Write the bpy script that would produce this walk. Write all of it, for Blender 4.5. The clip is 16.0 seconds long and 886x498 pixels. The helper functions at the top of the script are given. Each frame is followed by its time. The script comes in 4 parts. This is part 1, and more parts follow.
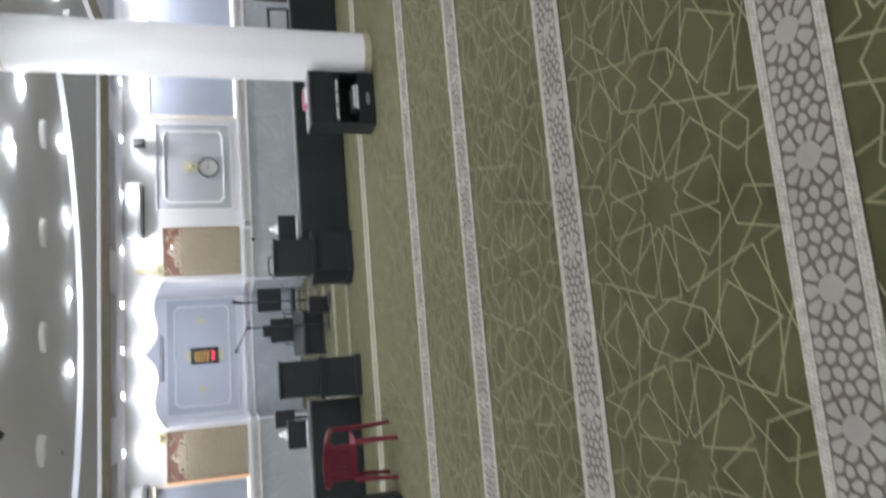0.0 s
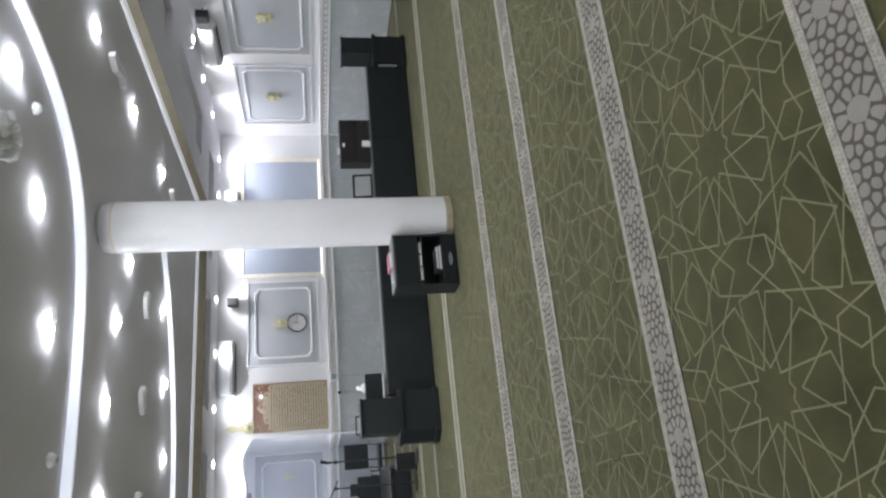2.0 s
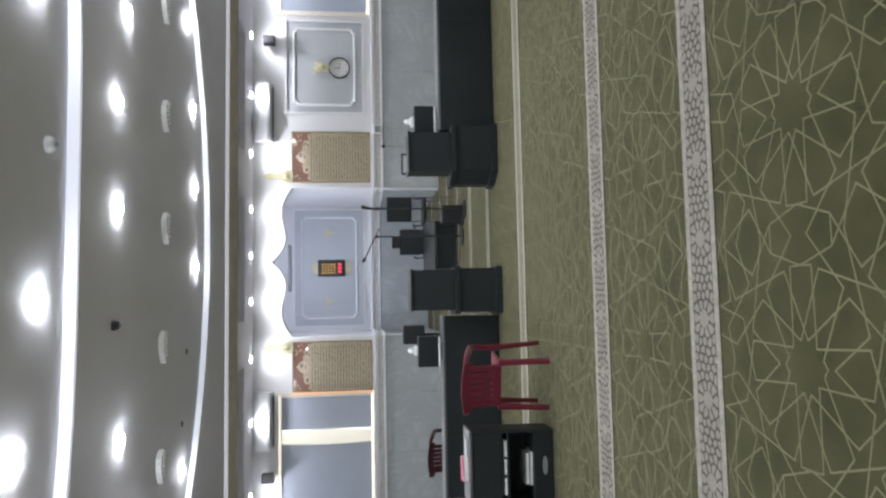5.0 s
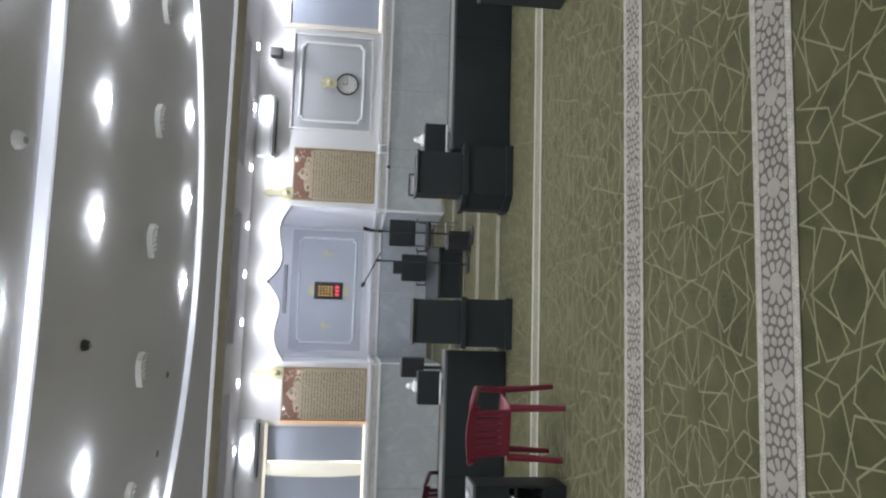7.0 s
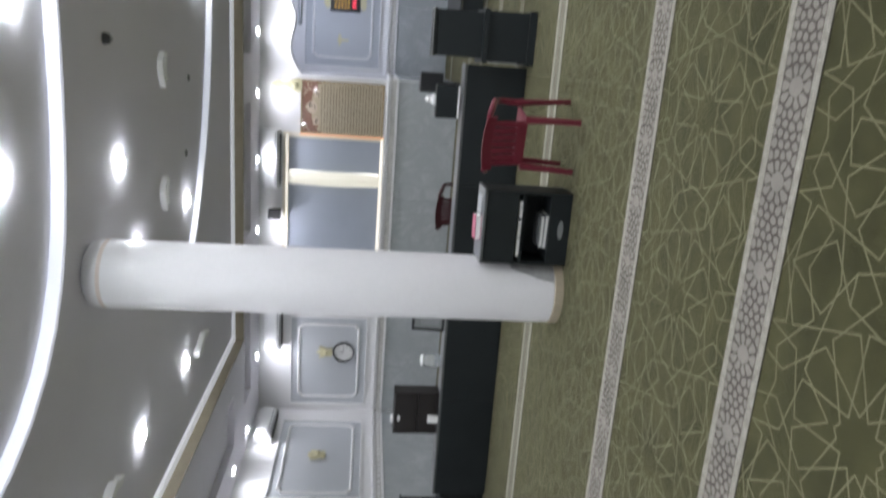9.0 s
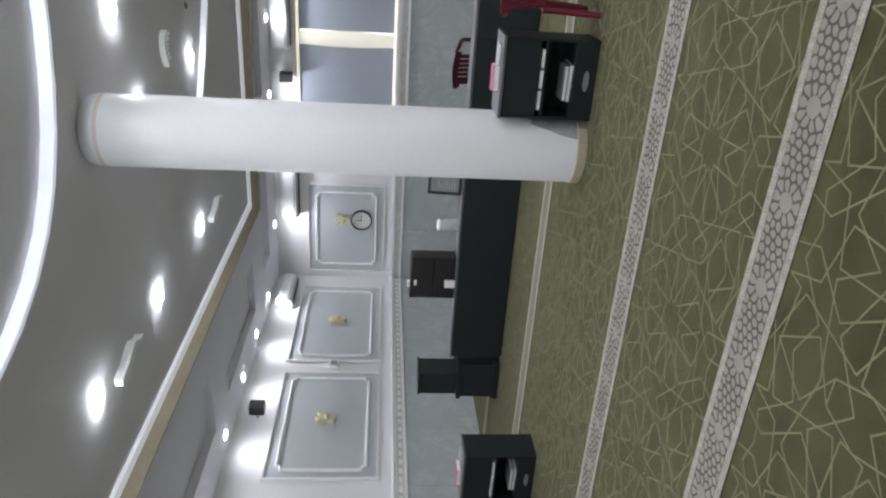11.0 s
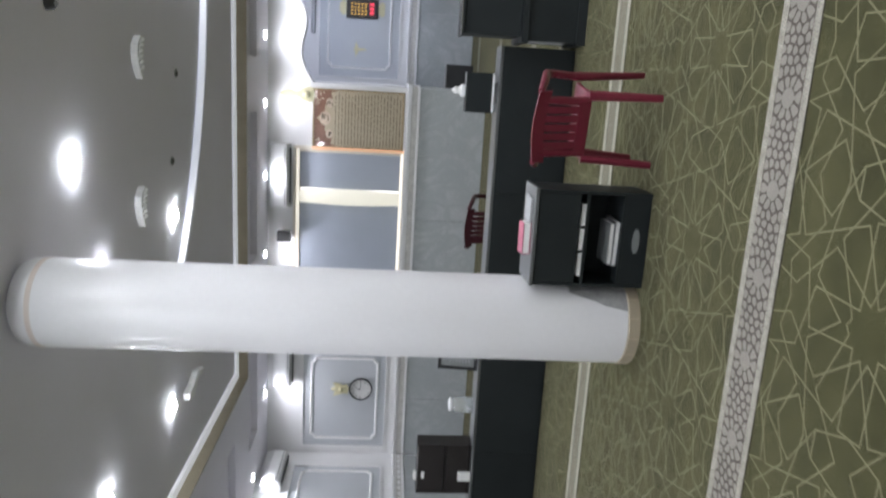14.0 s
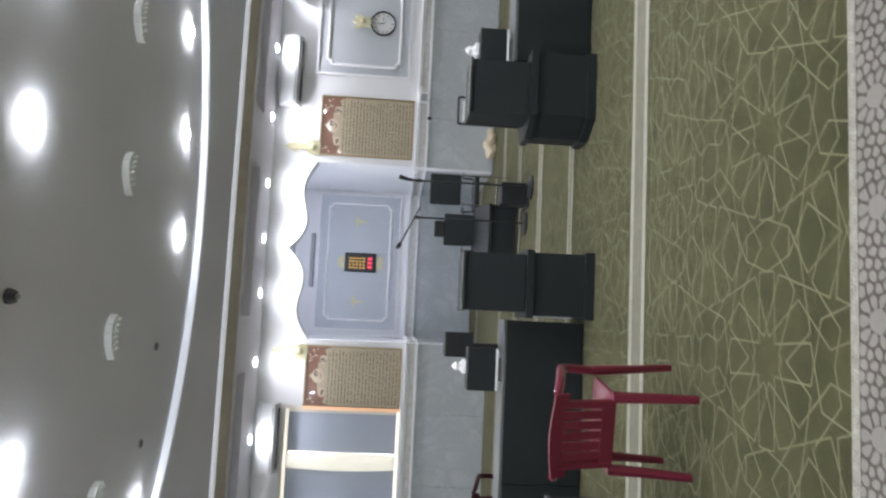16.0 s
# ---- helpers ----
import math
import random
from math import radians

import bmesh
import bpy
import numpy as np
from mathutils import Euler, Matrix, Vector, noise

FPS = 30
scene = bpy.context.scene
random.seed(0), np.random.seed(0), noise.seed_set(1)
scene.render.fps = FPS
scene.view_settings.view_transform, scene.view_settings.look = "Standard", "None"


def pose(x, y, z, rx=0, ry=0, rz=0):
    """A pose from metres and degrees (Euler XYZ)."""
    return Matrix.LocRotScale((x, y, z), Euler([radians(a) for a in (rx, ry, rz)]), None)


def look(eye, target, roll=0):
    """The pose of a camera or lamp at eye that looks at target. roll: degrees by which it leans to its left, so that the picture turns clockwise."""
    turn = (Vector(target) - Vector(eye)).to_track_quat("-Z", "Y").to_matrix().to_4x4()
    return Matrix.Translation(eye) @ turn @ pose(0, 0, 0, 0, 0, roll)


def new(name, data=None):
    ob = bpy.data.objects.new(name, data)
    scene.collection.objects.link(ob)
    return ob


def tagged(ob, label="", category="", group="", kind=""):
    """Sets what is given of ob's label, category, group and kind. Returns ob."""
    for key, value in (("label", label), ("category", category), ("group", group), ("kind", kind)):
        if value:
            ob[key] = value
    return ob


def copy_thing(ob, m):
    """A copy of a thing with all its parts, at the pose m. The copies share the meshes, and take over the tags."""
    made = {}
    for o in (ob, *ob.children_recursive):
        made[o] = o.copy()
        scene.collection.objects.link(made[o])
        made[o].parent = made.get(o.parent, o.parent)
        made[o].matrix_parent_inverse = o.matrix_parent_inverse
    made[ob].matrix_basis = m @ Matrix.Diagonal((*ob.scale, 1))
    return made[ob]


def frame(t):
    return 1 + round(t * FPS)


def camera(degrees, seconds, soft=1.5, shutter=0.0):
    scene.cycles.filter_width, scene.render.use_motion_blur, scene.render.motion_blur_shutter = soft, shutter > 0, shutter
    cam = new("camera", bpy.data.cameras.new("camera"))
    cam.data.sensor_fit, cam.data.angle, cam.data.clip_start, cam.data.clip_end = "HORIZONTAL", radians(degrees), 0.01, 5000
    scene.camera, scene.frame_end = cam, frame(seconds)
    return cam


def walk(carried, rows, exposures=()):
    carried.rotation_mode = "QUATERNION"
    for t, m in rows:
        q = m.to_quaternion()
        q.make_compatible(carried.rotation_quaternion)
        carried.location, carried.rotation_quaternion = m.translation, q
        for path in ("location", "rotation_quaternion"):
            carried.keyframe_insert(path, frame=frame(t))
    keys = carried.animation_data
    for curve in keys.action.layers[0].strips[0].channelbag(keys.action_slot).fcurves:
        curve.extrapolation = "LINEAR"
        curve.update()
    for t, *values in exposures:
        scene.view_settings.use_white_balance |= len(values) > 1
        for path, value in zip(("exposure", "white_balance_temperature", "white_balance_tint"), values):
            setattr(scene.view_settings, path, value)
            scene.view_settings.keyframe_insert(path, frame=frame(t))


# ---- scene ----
cam = camera(64.2, 16.0, soft=2.2, shutter=0.5)
PATH = [
    (0, (-0.074, -0.075, 1.522), (0.254, 1.812, 0.947), -92.0),
    (0.5, (0.071, -0.045, 1.477), (0.568, 1.836, 1.01), -92.6),
    (1, (0.148, 0.016, 1.458), (0.75, 1.878, 1.047), -92.6),
    (1.5, (0.105, -0.107, 1.508), (0.836, 1.715, 1.122), -92.4),
    (2, (0.167, -0.084, 1.543), (0.883, 1.748, 1.179), -91.8),
    (2.5, (0.145, 0.045, 1.538), (0.757, 1.92, 1.207), -89.4),
    (3, (0.015, 0.231, 1.585), (0.444, 2.146, 1.2), -88.3),
    (3.5, (-0.066, 0.479, 1.554), (-0.08, 2.444, 1.179), -89.6),
    (4, (-0.045, 0.811, 1.541), (-0.259, 2.781, 1.271), -91.1),
    (4.5, (-0.103, 1.102, 1.495), (-0.169, 3.076, 1.177), -90.2),
    (5, (-0.238, 1.23, 1.563), (-0.08, 3.209, 1.327), -90.6),
    (5.2, (-0.254, 1.258, 1.574), (-0.068, 3.235, 1.338), -89.7),
    (7.3, (-0.171, 1.83, 1.582), (0.055, 3.803, 1.343), -87.4),
    (7.5, (-0.186, 1.809, 1.59), (-0.015, 3.786, 1.341), -87.3),
    (7.8, (-0.179, 1.751, 1.66), (-0.123, 3.731, 1.378), -87.7),
    (8, (-0.181, 1.764, 1.634), (-0.174, 3.745, 1.363), -88.5),
    (8.5, (-0.243, 1.755, 1.593), (-0.487, 3.725, 1.348), -88.4),
    (9, (-0.311, 1.7, 1.61), (-0.834, 3.617, 1.384), -87.5),
    (9.5, (-0.374, 1.703, 1.597), (-1.114, 3.548, 1.38), -87.1),
    (9.7, (-0.414, 1.701, 1.584), (-1.216, 3.52, 1.374), -86.5),
    (11.8, (-0.578, 2.185, 1.527), (-1.441, 3.981, 1.356), -88.8),
    (12, (-0.608, 2.255, 1.561), (-1.412, 4.076, 1.361), -88.3),
    (12.5, (-0.621, 2.351, 1.58), (-1.22, 4.253, 1.431), -86.5),
    (13, (-0.79, 2.444, 1.594), (-1.262, 4.379, 1.414), -84.2),
    (13.5, (-0.779, 2.651, 1.587), (-1.283, 4.575, 1.382), -86.5),
    (14, (-0.719, 2.96, 1.553), (-1.169, 4.903, 1.391), -87.7),
    (14.5, (-0.676, 3.115, 1.52), (-0.876, 5.092, 1.306), -89.2),
    (15, (-0.642, 3.334, 1.534), (-0.56, 5.329, 1.407), -86.5),
    (15.5, (-0.587, 3.497, 1.538), (-0.376, 5.475, 1.335), -87.4),
    (16, (-0.377, 3.558, 1.542), (-0.18, 5.543, 1.404), -87.0),
]
walk(cam, [(t, look(eye, target, roll)) for t, eye, target, roll in PATH], [(0.0, 0.62), (1.0, 0.40), (3.0, 0.32), (5.0, 0.36), (8.0, 0.30), (9.5, 0.26), (12.0, 0.22), (14.0, 0.32), (15.0, 0.24), (15.5, 0.40), (16.0, 0.44)])


# ---- light ----
world = bpy.data.worlds.new("dusk")
scene.world = world
world.use_nodes = True
world.node_tree.nodes["Background"].inputs[0].default_value = (0.35, 0.45, 0.65, 1)
world.node_tree.nodes["Background"].inputs[1].default_value = 0.25

CEIL, SOFFIT, FRONT, LEFT, RIGHT, BACK = 3.70, 3.55, 14.83, -7.38, 9.0, -6.0
RX0, RX1, RY0, RY1 = -5.15, 6.4, -4.6, 13.0   # raised middle of the ceiling
NICHE0, NICHE1, NICHE_BACK = -0.78, 2.05, 17.45
RING1, R1X, R1Y = (0.5, 2.25), 3.75, 4.5     # rounded-square recess
RING2, R2 = (0.6, 6.0), 5.40
COOL = (0.885, 0.890, 1.0)


def spot(x, y, z, watts, size=150, blend=0.9, radius=0.05, colour=COOL):
    data = bpy.data.lights.new("spot", "SPOT")
    data.energy, data.spot_size, data.spot_blend, data.shadow_soft_size, data.color = watts, radians(size), blend, radius, colour
    ob = new("downlight_beam", data)
    ob.matrix_world = pose(x, y, z)
    return ob


# ---- materials ----
def material(name, colour, rough=0.6, metal=0.0, vary=0.12, scale=6.0, fine=80.0, bump=0.05, emit=None, spec=0.5, tint=None, alpha=None, coat=0.0):
    m = bpy.data.materials.new(name)
    m.use_nodes = True
    nt = m.node_tree
    p = nt.nodes["Principled BSDF"]
    p.inputs["Roughness"].default_value, p.inputs["Metallic"].default_value = rough, metal
    p.inputs["Specular IOR Level"].default_value = spec
    p.inputs["Coat Weight"].default_value = coat
    co = nt.nodes.new("ShaderNodeTexCoord")
    big, small = nt.nodes.new("ShaderNodeTexNoise"), nt.nodes.new("ShaderNodeTexNoise")
    big.inputs["Scale"].default_value, small.inputs["Scale"].default_value = scale, fine
    big.inputs["Detail"].default_value, small.inputs["Detail"].default_value = 5, 3
    for n in (big, small):
        nt.links.new(co.outputs["Object"], n.inputs["Vector"])
    add = nt.nodes.new("ShaderNodeMix")
    add.inputs[0].default_value = 0.4
    nt.links.new(big.outputs[0], add.inputs[2])
    nt.links.new(small.outputs[0], add.inputs[3])
    ramp = nt.nodes.new("ShaderNodeValToRGB")
    other = tint or colour
    ramp.color_ramp.elements[0].position, ramp.color_ramp.elements[1].position = 0.3, 0.7
    ramp.color_ramp.elements[0].color = (*[c * (1 - vary) for c in other], 1)
    ramp.color_ramp.elements[1].color = (*[min(1, c * (1 + vary)) for c in colour], 1)
    nt.links.new(add.outputs[0], ramp.inputs[0])
    nt.links.new(ramp.outputs[0], p.inputs["Base Color"])
    if bump:
        b = nt.nodes.new("ShaderNodeBump")
        b.inputs["Strength"].default_value, b.inputs["Distance"].default_value = bump, 0.01
        nt.links.new(small.outputs[0], b.inputs["Height"])
        nt.links.new(b.outputs[0], p.inputs["Normal"])
    if emit:
        p.inputs["Emission Color"].default_value, p.inputs["Emission Strength"].default_value = (*emit[0], 1), emit[1]
    if alpha:
        p.inputs["Transmission Weight"].default_value = alpha
    return m


def marble_material():
    m = material("marble", (0.52, 0.545, 0.55), 0.22, vary=0.10, scale=2.2, fine=25, bump=0.0, tint=(0.43, 0.46, 0.465))
    nt = m.node_tree
    p = nt.nodes["Principled BSDF"]
    old = p.inputs["Base Color"].links[0].from_socket
    n = nt.nodes.new("ShaderNodeTexNoise")
    n.inputs["Scale"].default_value, n.inputs["Detail"].default_value, n.inputs["Distortion"].default_value = 1.6, 9, 1.8
    co = next(x for x in nt.nodes if x.bl_idname == "ShaderNodeTexCoord")
    nt.links.new(co.outputs["Object"], n.inputs["Vector"])
    r = nt.nodes.new("ShaderNodeValToRGB")
    e = r.color_ramp.elements
    e[0].position, e[1].position = 0.38, 0.62
    e[0].color = e[1].color = (0, 0, 0, 1)
    e.new(0.50).color = (1, 1, 1, 1)
    nt.links.new(n.outputs[0], r.inputs[0])
    mix = nt.nodes.new("ShaderNodeMix")
    mix.data_type = "RGBA"
    nt.links.new(r.outputs[0], mix.inputs[0])
    nt.links.new(old, mix.inputs[6])
    mix.inputs[7].default_value = (0.44, 0.47, 0.475, 1)
    nt.links.new(mix.outputs[2], p.inputs["Base Color"])
    return m


CARPET = material("carpet", (0.060, 0.058, 0.0255), 0.95, vary=0.34, scale=4.2, fine=220, bump=0.5, spec=0.1, tint=(0.038, 0.039, 0.0165))
LINE = material("carpet_line", (0.162, 0.157, 0.093), 0.95, vary=0.24, scale=4, fine=260, bump=0.4, spec=0.1)
BANDD = material("carpet_band_dark", (0.100, 0.087, 0.074), 0.95, vary=0.2, scale=5, fine=240, bump=0.4, spec=0.1)
PEBBLE = material("carpet_pebble", (0.232, 0.216, 0.190), 0.95, vary=0.15, scale=5, fine=240, bump=0.4, spec=0.1)
BORDER = material("carpet_border", (0.30, 0.282, 0.238), 0.95, vary=0.35, scale=30, fine=90, bump=0.4, spec=0.1)
WHITE = material("white_paint", (0.84, 0.84, 0.84), 0.5, vary=0.03, scale=1.5, fine=60, bump=0.02)
CEILING = material("ceiling_paint", (0.83, 0.815, 0.87), 0.8, vary=0.04, scale=0.8, fine=60, bump=0.03)
PANEL = material("panel_paint", (0.54, 0.565, 0.59), 0.5, vary=0.04, scale=1.5, fine=60, bump=0.02)
MOULD = material("moulding_paint", (0.87, 0.87, 0.87), 0.4, vary=0.03, scale=2, fine=60, bump=0.02)
MARBLE = marble_material()
FRIEZE = material("frieze_stone", (0.62, 0.61, 0.58), 0.5, vary=0.2, scale=14, fine=60, bump=0.1)
TAN = material("tan_fascia", (0.35, 0.305, 0.225), 0.6, vary=0.15, scale=4, fine=50, bump=0.1)
COLUMN = material("column_paint", (0.79, 0.785, 0.80), 0.28, vary=0.03, scale=1.2, fine=30, bump=0.02)
COPING = material("pale_pink_plaster", (0.66, 0.58, 0.53), 0.5, vary=0.06)
DARKPATCH = material("column_patch", (0.34, 0.34, 0.34), 0.5, vary=0.3, scale=9, fine=60, bump=0.05)
BEIGE = material("beige_base", (0.40, 0.345, 0.255), 0.5, vary=0.1)
BLACK = material("black_leatherette", (0.0125, 0.016, 0.017), 0.6, vary=0.2, scale=3, fine=120, bump=0.15)
BLACKWOOD = material("black_board", (0.0125, 0.016, 0.017), 0.5, vary=0.2, scale=3, fine=90, bump=0.05)
# tops coloured paler than the black bodies, for the light they reflect
LITTOP = material("lit_top", (0.10, 0.105, 0.105), 0.3, vary=0.08, scale=4)
PLASTICB = material("black_plastic", (0.012, 0.0125, 0.014), 0.4, vary=0.15)
GREY = material("grey_plastic", (0.32, 0.33, 0.34), 0.4, vary=0.08)
RED = material("red_plastic", (0.155, 0.016, 0.034), 0.28, vary=0.12, scale=5, fine=40, bump=0.02, coat=0.2)
PAPER = material("paper", (0.75, 0.75, 0.73), 0.8, vary=0.08, scale=20)
PINK = material("pink_cover", (0.36, 0.085, 0.14), 0.5, vary=0.08)
BROWN = material("brown_print", (0.24, 0.12, 0.08), 0.35, vary=0.3, scale=18, fine=60, coat=1.0)
GOLDP = material("gold_print", (0.50, 0.42, 0.29), 0.35, vary=0.08, scale=3, fine=60, coat=1.0)
CREAM = material("cream_print", (0.62, 0.50, 0.38), 0.35, vary=0.06, coat=1.0)
INK = material("brown_ink", (0.11, 0.085, 0.06), 0.6, vary=0.1)
GOLDF = material("gilt_frame", (0.36, 0.27, 0.15), 0.35, vary=0.15, metal=0.3)
GILT = material("gilt_plaster", (0.66, 0.62, 0.40), 0.5, vary=0.1, scale=12)
BLIND = material("blue_grey_blind", (0.42, 0.465, 0.54), 0.55, vary=0.05, scale=2, fine=90)
WFRAME = material("window_frame_cream", (0.86, 0.81, 0.72), 0.45, vary=0.05)
CURTAIN = material("sheer_curtain", (0.90, 0.89, 0.84), 0.7, vary=0.04, scale=3)
cloth_tree = CURTAIN.node_tree
thin = cloth_tree.nodes.new("ShaderNodeBsdfTranslucent")
thin.inputs["Color"].default_value = (0.95, 0.95, 0.93, 1)
blend = cloth_tree.nodes.new("ShaderNodeMixShader")
blend.inputs[0].default_value = 0.5
cloth_tree.links.new(cloth_tree.nodes["Principled BSDF"].outputs[0], blend.inputs[1])
cloth_tree.links.new(thin.outputs[0], blend.inputs[2])
cloth_tree.links.new(blend.outputs[0], cloth_tree.nodes["Material Output"].inputs["Surface"])
ACW = material("white_plastic", (0.82, 0.83, 0.83), 0.35, vary=0.02)
DARK = material("dark_slot", (0.03, 0.03, 0.03), 0.6)
CHROME = material("steel", (0.6, 0.6, 0.62), 0.25, metal=1.0, vary=0.05)
DARKWOOD = material("dark_wood", (0.016, 0.013, 0.0125), 0.4, vary=0.3, scale=5, fine=60)
LAMPM = material("downlight_glass", (0.9, 0.9, 0.9), 0.4, emit=((0.9, 0.95, 1.0), 210.0))
LAMPDIM = material("downlight_glass_dim", (0.9, 0.9, 0.9), 0.4, emit=((0.9, 0.95, 1.0), 18.0))
CORNICEGLOW = material("cornice_glow", (0.85, 0.86, 0.88), 0.5, emit=((0.88, 0.92, 1.0), 0.30), vary=0.02)
LEDRING = material("led_ring", (0.85, 0.86, 0.88), 0.5, emit=((0.78, 0.84, 1.0), 0.42), vary=0.02)
LEDARC = material("led_arc", (0.85, 0.86, 0.88), 0.5, emit=((0.78, 0.84, 1.0), 0.30), vary=0.02)
AMBER = material("amber_led", (0.3, 0.15, 0.02), 0.5, emit=((1.0, 0.6, 0.12), 0.65))
REDLED = material("red_led", (0.3, 0.02, 0.02), 0.5, emit=((1.0, 0.06, 0.12), 0.9))
RAILGLOW = material("warm_rail_glow", (0.9, 0.85, 0.75), 0.5, emit=((1.0, 0.95, 0.85), 0.62))
CURTAINGLOW = material("curtain_backglow", (0.9, 0.9, 0.85), 0.5, emit=((1.0, 0.97, 0.90), 1.5))
JAMBGLOW = material("orange_jamb_glow", (0.9, 0.6, 0.4), 0.5, emit=((1.0, 0.42, 0.16), 0.3))
# the same chair red, darkened for the shade behind the low cabinet
SHADEDRED = material("shaded_red_plastic", (0.050, 0.011, 0.016), 0.3, vary=0.12, scale=5, fine=40, bump=0.02)
FARFILL = material("carpet_far_stripe", (0.155, 0.147, 0.112), 0.95, vary=0.18, scale=9, fine=200, bump=0.4, spec=0.1)
FAREDGE = material("carpet_far_edge", (0.30, 0.29, 0.235), 0.95, vary=0.18, scale=20, fine=200, bump=0.4, spec=0.1)
CLEAR = material("clear_plastic", (0.8, 0.84, 0.86), 0.15, vary=0.02, alpha=0.75)


for soft in (CARPET, LINE, PEBBLE, BORDER, FARFILL, FAREDGE):        # pile catches the light at grazing angles
    soft.node_tree.nodes["Principled BSDF"].inputs["Sheen Weight"].default_value = 0.28
    soft.node_tree.nodes["Principled BSDF"].inputs["Sheen Roughness"].default_value = 0.32
    soft.node_tree.nodes["Principled BSDF"].inputs["Sheen Tint"].default_value = (0.95, 0.88, 0.66, 1)
for dull in (BLACK, BLACKWOOD):
    dull.node_tree.nodes["Principled BSDF"].inputs["Specular IOR Level"].default_value = 0.3
CLOTH = material("beige_cloth", (0.55, 0.47, 0.33), 0.9, vary=0.15, scale=9, fine=150, bump=0.2)


# ---- mesh helpers ----
def box(bm, x0, x1, y0, y1, z0, z1, bevel=0.0, seg=2):
    m = Matrix.LocRotScale(((x0 + x1) / 2, (y0 + y1) / 2, (z0 + z1) / 2), None, (x1 - x0, y1 - y0, z1 - z0))
    vs = bmesh.ops.create_cube(bm, size=1, matrix=m)["verts"]
    if bevel:
        es = list({e for v in vs for e in v.link_edges})
        bmesh.ops.bevel(bm, geom=es, offset=bevel, segments=seg, affect="EDGES", profile=0.5)
    return bm


def boxes(*specs, bevel=0.0):
    bm = bmesh.new()
    for s in specs:
        box(bm, *s, bevel=bevel)
    return bm


def tube(bm, pts, r, sides=10):
    """A round bar along the points; r is one radius or one for each point."""
    pts = [Vector(p) for p in pts]
    rs = r if isinstance(r, (list, tuple)) else [r] * len(pts)
    rings, up = [], None
    for i, p in enumerate(pts):
        d = (pts[min(i + 1, len(pts) - 1)] - pts[max(i - 1, 0)]).normalized()
        if up is None:
            up = d.orthogonal().normalized()
        up = (up - d * up.dot(d)).normalized()
        side = d.cross(up)
        rings.append([bm.verts.new(p + (up * math.cos(a) + side * math.sin(a)) * rs[i]) for a in [2 * math.pi * k / sides for k in range(sides)]])
    for a, b in zip(rings, rings[1:]):
        for k in range(sides):
            bm.faces.new((a[k], a[(k + 1) % sides], b[(k + 1) % sides], b[k]))
    bm.faces.new(rings[0][::-1])
    bm.faces.new(rings[-1])
    return bm


def prism(bm, outline, lo, hi, axis="y"):
    """An outline in the plane across axis, drawn out from lo to hi."""
    def at(p, d):
        return {"y": (p[0], d, p[1]), "x": (d, p[0], p[1]), "z": (p[0], p[1], d)}[axis]
    a, b = [bm.verts.new(at(p, lo)) for p in outline], [bm.verts.new(at(p, hi)) for p in outline]
    bm.faces.new(a)
    bm.faces.new(b[::-1])
    n = len(outline)
    for i in range(n):
        bm.faces.new((a[i], b[i], b[(i + 1) % n], a[(i + 1) % n]))
    bmesh.ops.recalc_face_normals(bm, faces=bm.faces[:])
    return bm


def lathe(bm, profile, sides=32, x=0.0, y=0.0):
    """A turned body: profile of (radius, height)."""
    rings = [[bm.verts.new((x + r * math.cos(2 * math.pi * k / sides), y + r * math.sin(2 * math.pi * k / sides), z)) for k in range(sides)] for r, z in profile]
    for a, b in zip(rings, rings[1:]):
        for k in range(sides):
            bm.faces.new((a[k], a[(k + 1) % sides], b[(k + 1) % sides], b[k]))
    bm.faces.new(rings[0][::-1])
    bm.faces.new(rings[-1])
    return bm


def part(name, bm, mat, parent=None, label="", smooth=False):
    bmesh.ops.recalc_face_normals(bm, faces=bm.faces[:])
    me = bpy.data.meshes.new(name)
    bm.to_mesh(me)
    bm.free()
    me.materials.append(mat)
    if smooth:
        me.shade_smooth()
        me.set_sharp_from_angle(angle=radians(40))
    ob = new(name, me)
    ob.parent = parent
    if label:
        ob["label"] = label
    return ob


def sheet(name, verts, faces, mat, parent=None):
    me = bpy.data.meshes.new(name)
    me.from_pydata(verts, [], faces)
    me.materials.append(mat)
    ob = new(name, me)
    ob.parent = parent
    return ob


def thing(name, m, label, category, group=""):
    ob = new(name)
    ob.empty_display_size = 0.1
    ob.matrix_world = m
    return tagged(ob, label, category, group)


def structure(ob, label="", category=""):
    return tagged(ob, label, category, kind="structure")


def frame_bm(x0, x1, z0, z1, w, y0, y1, bm=None):
    """A rectangular moulding in the plane across y."""
    bm = bm or bmesh.new()
    for s in ((x0, x1, z0, z0 + w), (x0, x1, z1 - w, z1), (x0, x0 + w, z0 + w, z1 - w), (x1 - w, x1, z0 + w, z1 - w)):
        box(bm, s[0], s[1], y0, y1, s[2], s[3])
    return bm


# ---- floor ----
floor = structure(part("floor", boxes((LEFT - 0.3, RIGHT + 0.3, BACK - 0.3, NICHE_BACK + 0.3, -0.2, 0.0)), CARPET), "olive green patterned prayer carpet", "carpet")

# ---- front wall with the niche and the two windows ----
WL0, WL1, WR0, WR1, WZ0, WZ1 = -4.6, -1.86, 5.5, 8.36, 1.32, 3.08
T0, T1 = FRONT, FRONT + 0.22
TOP = 4.0


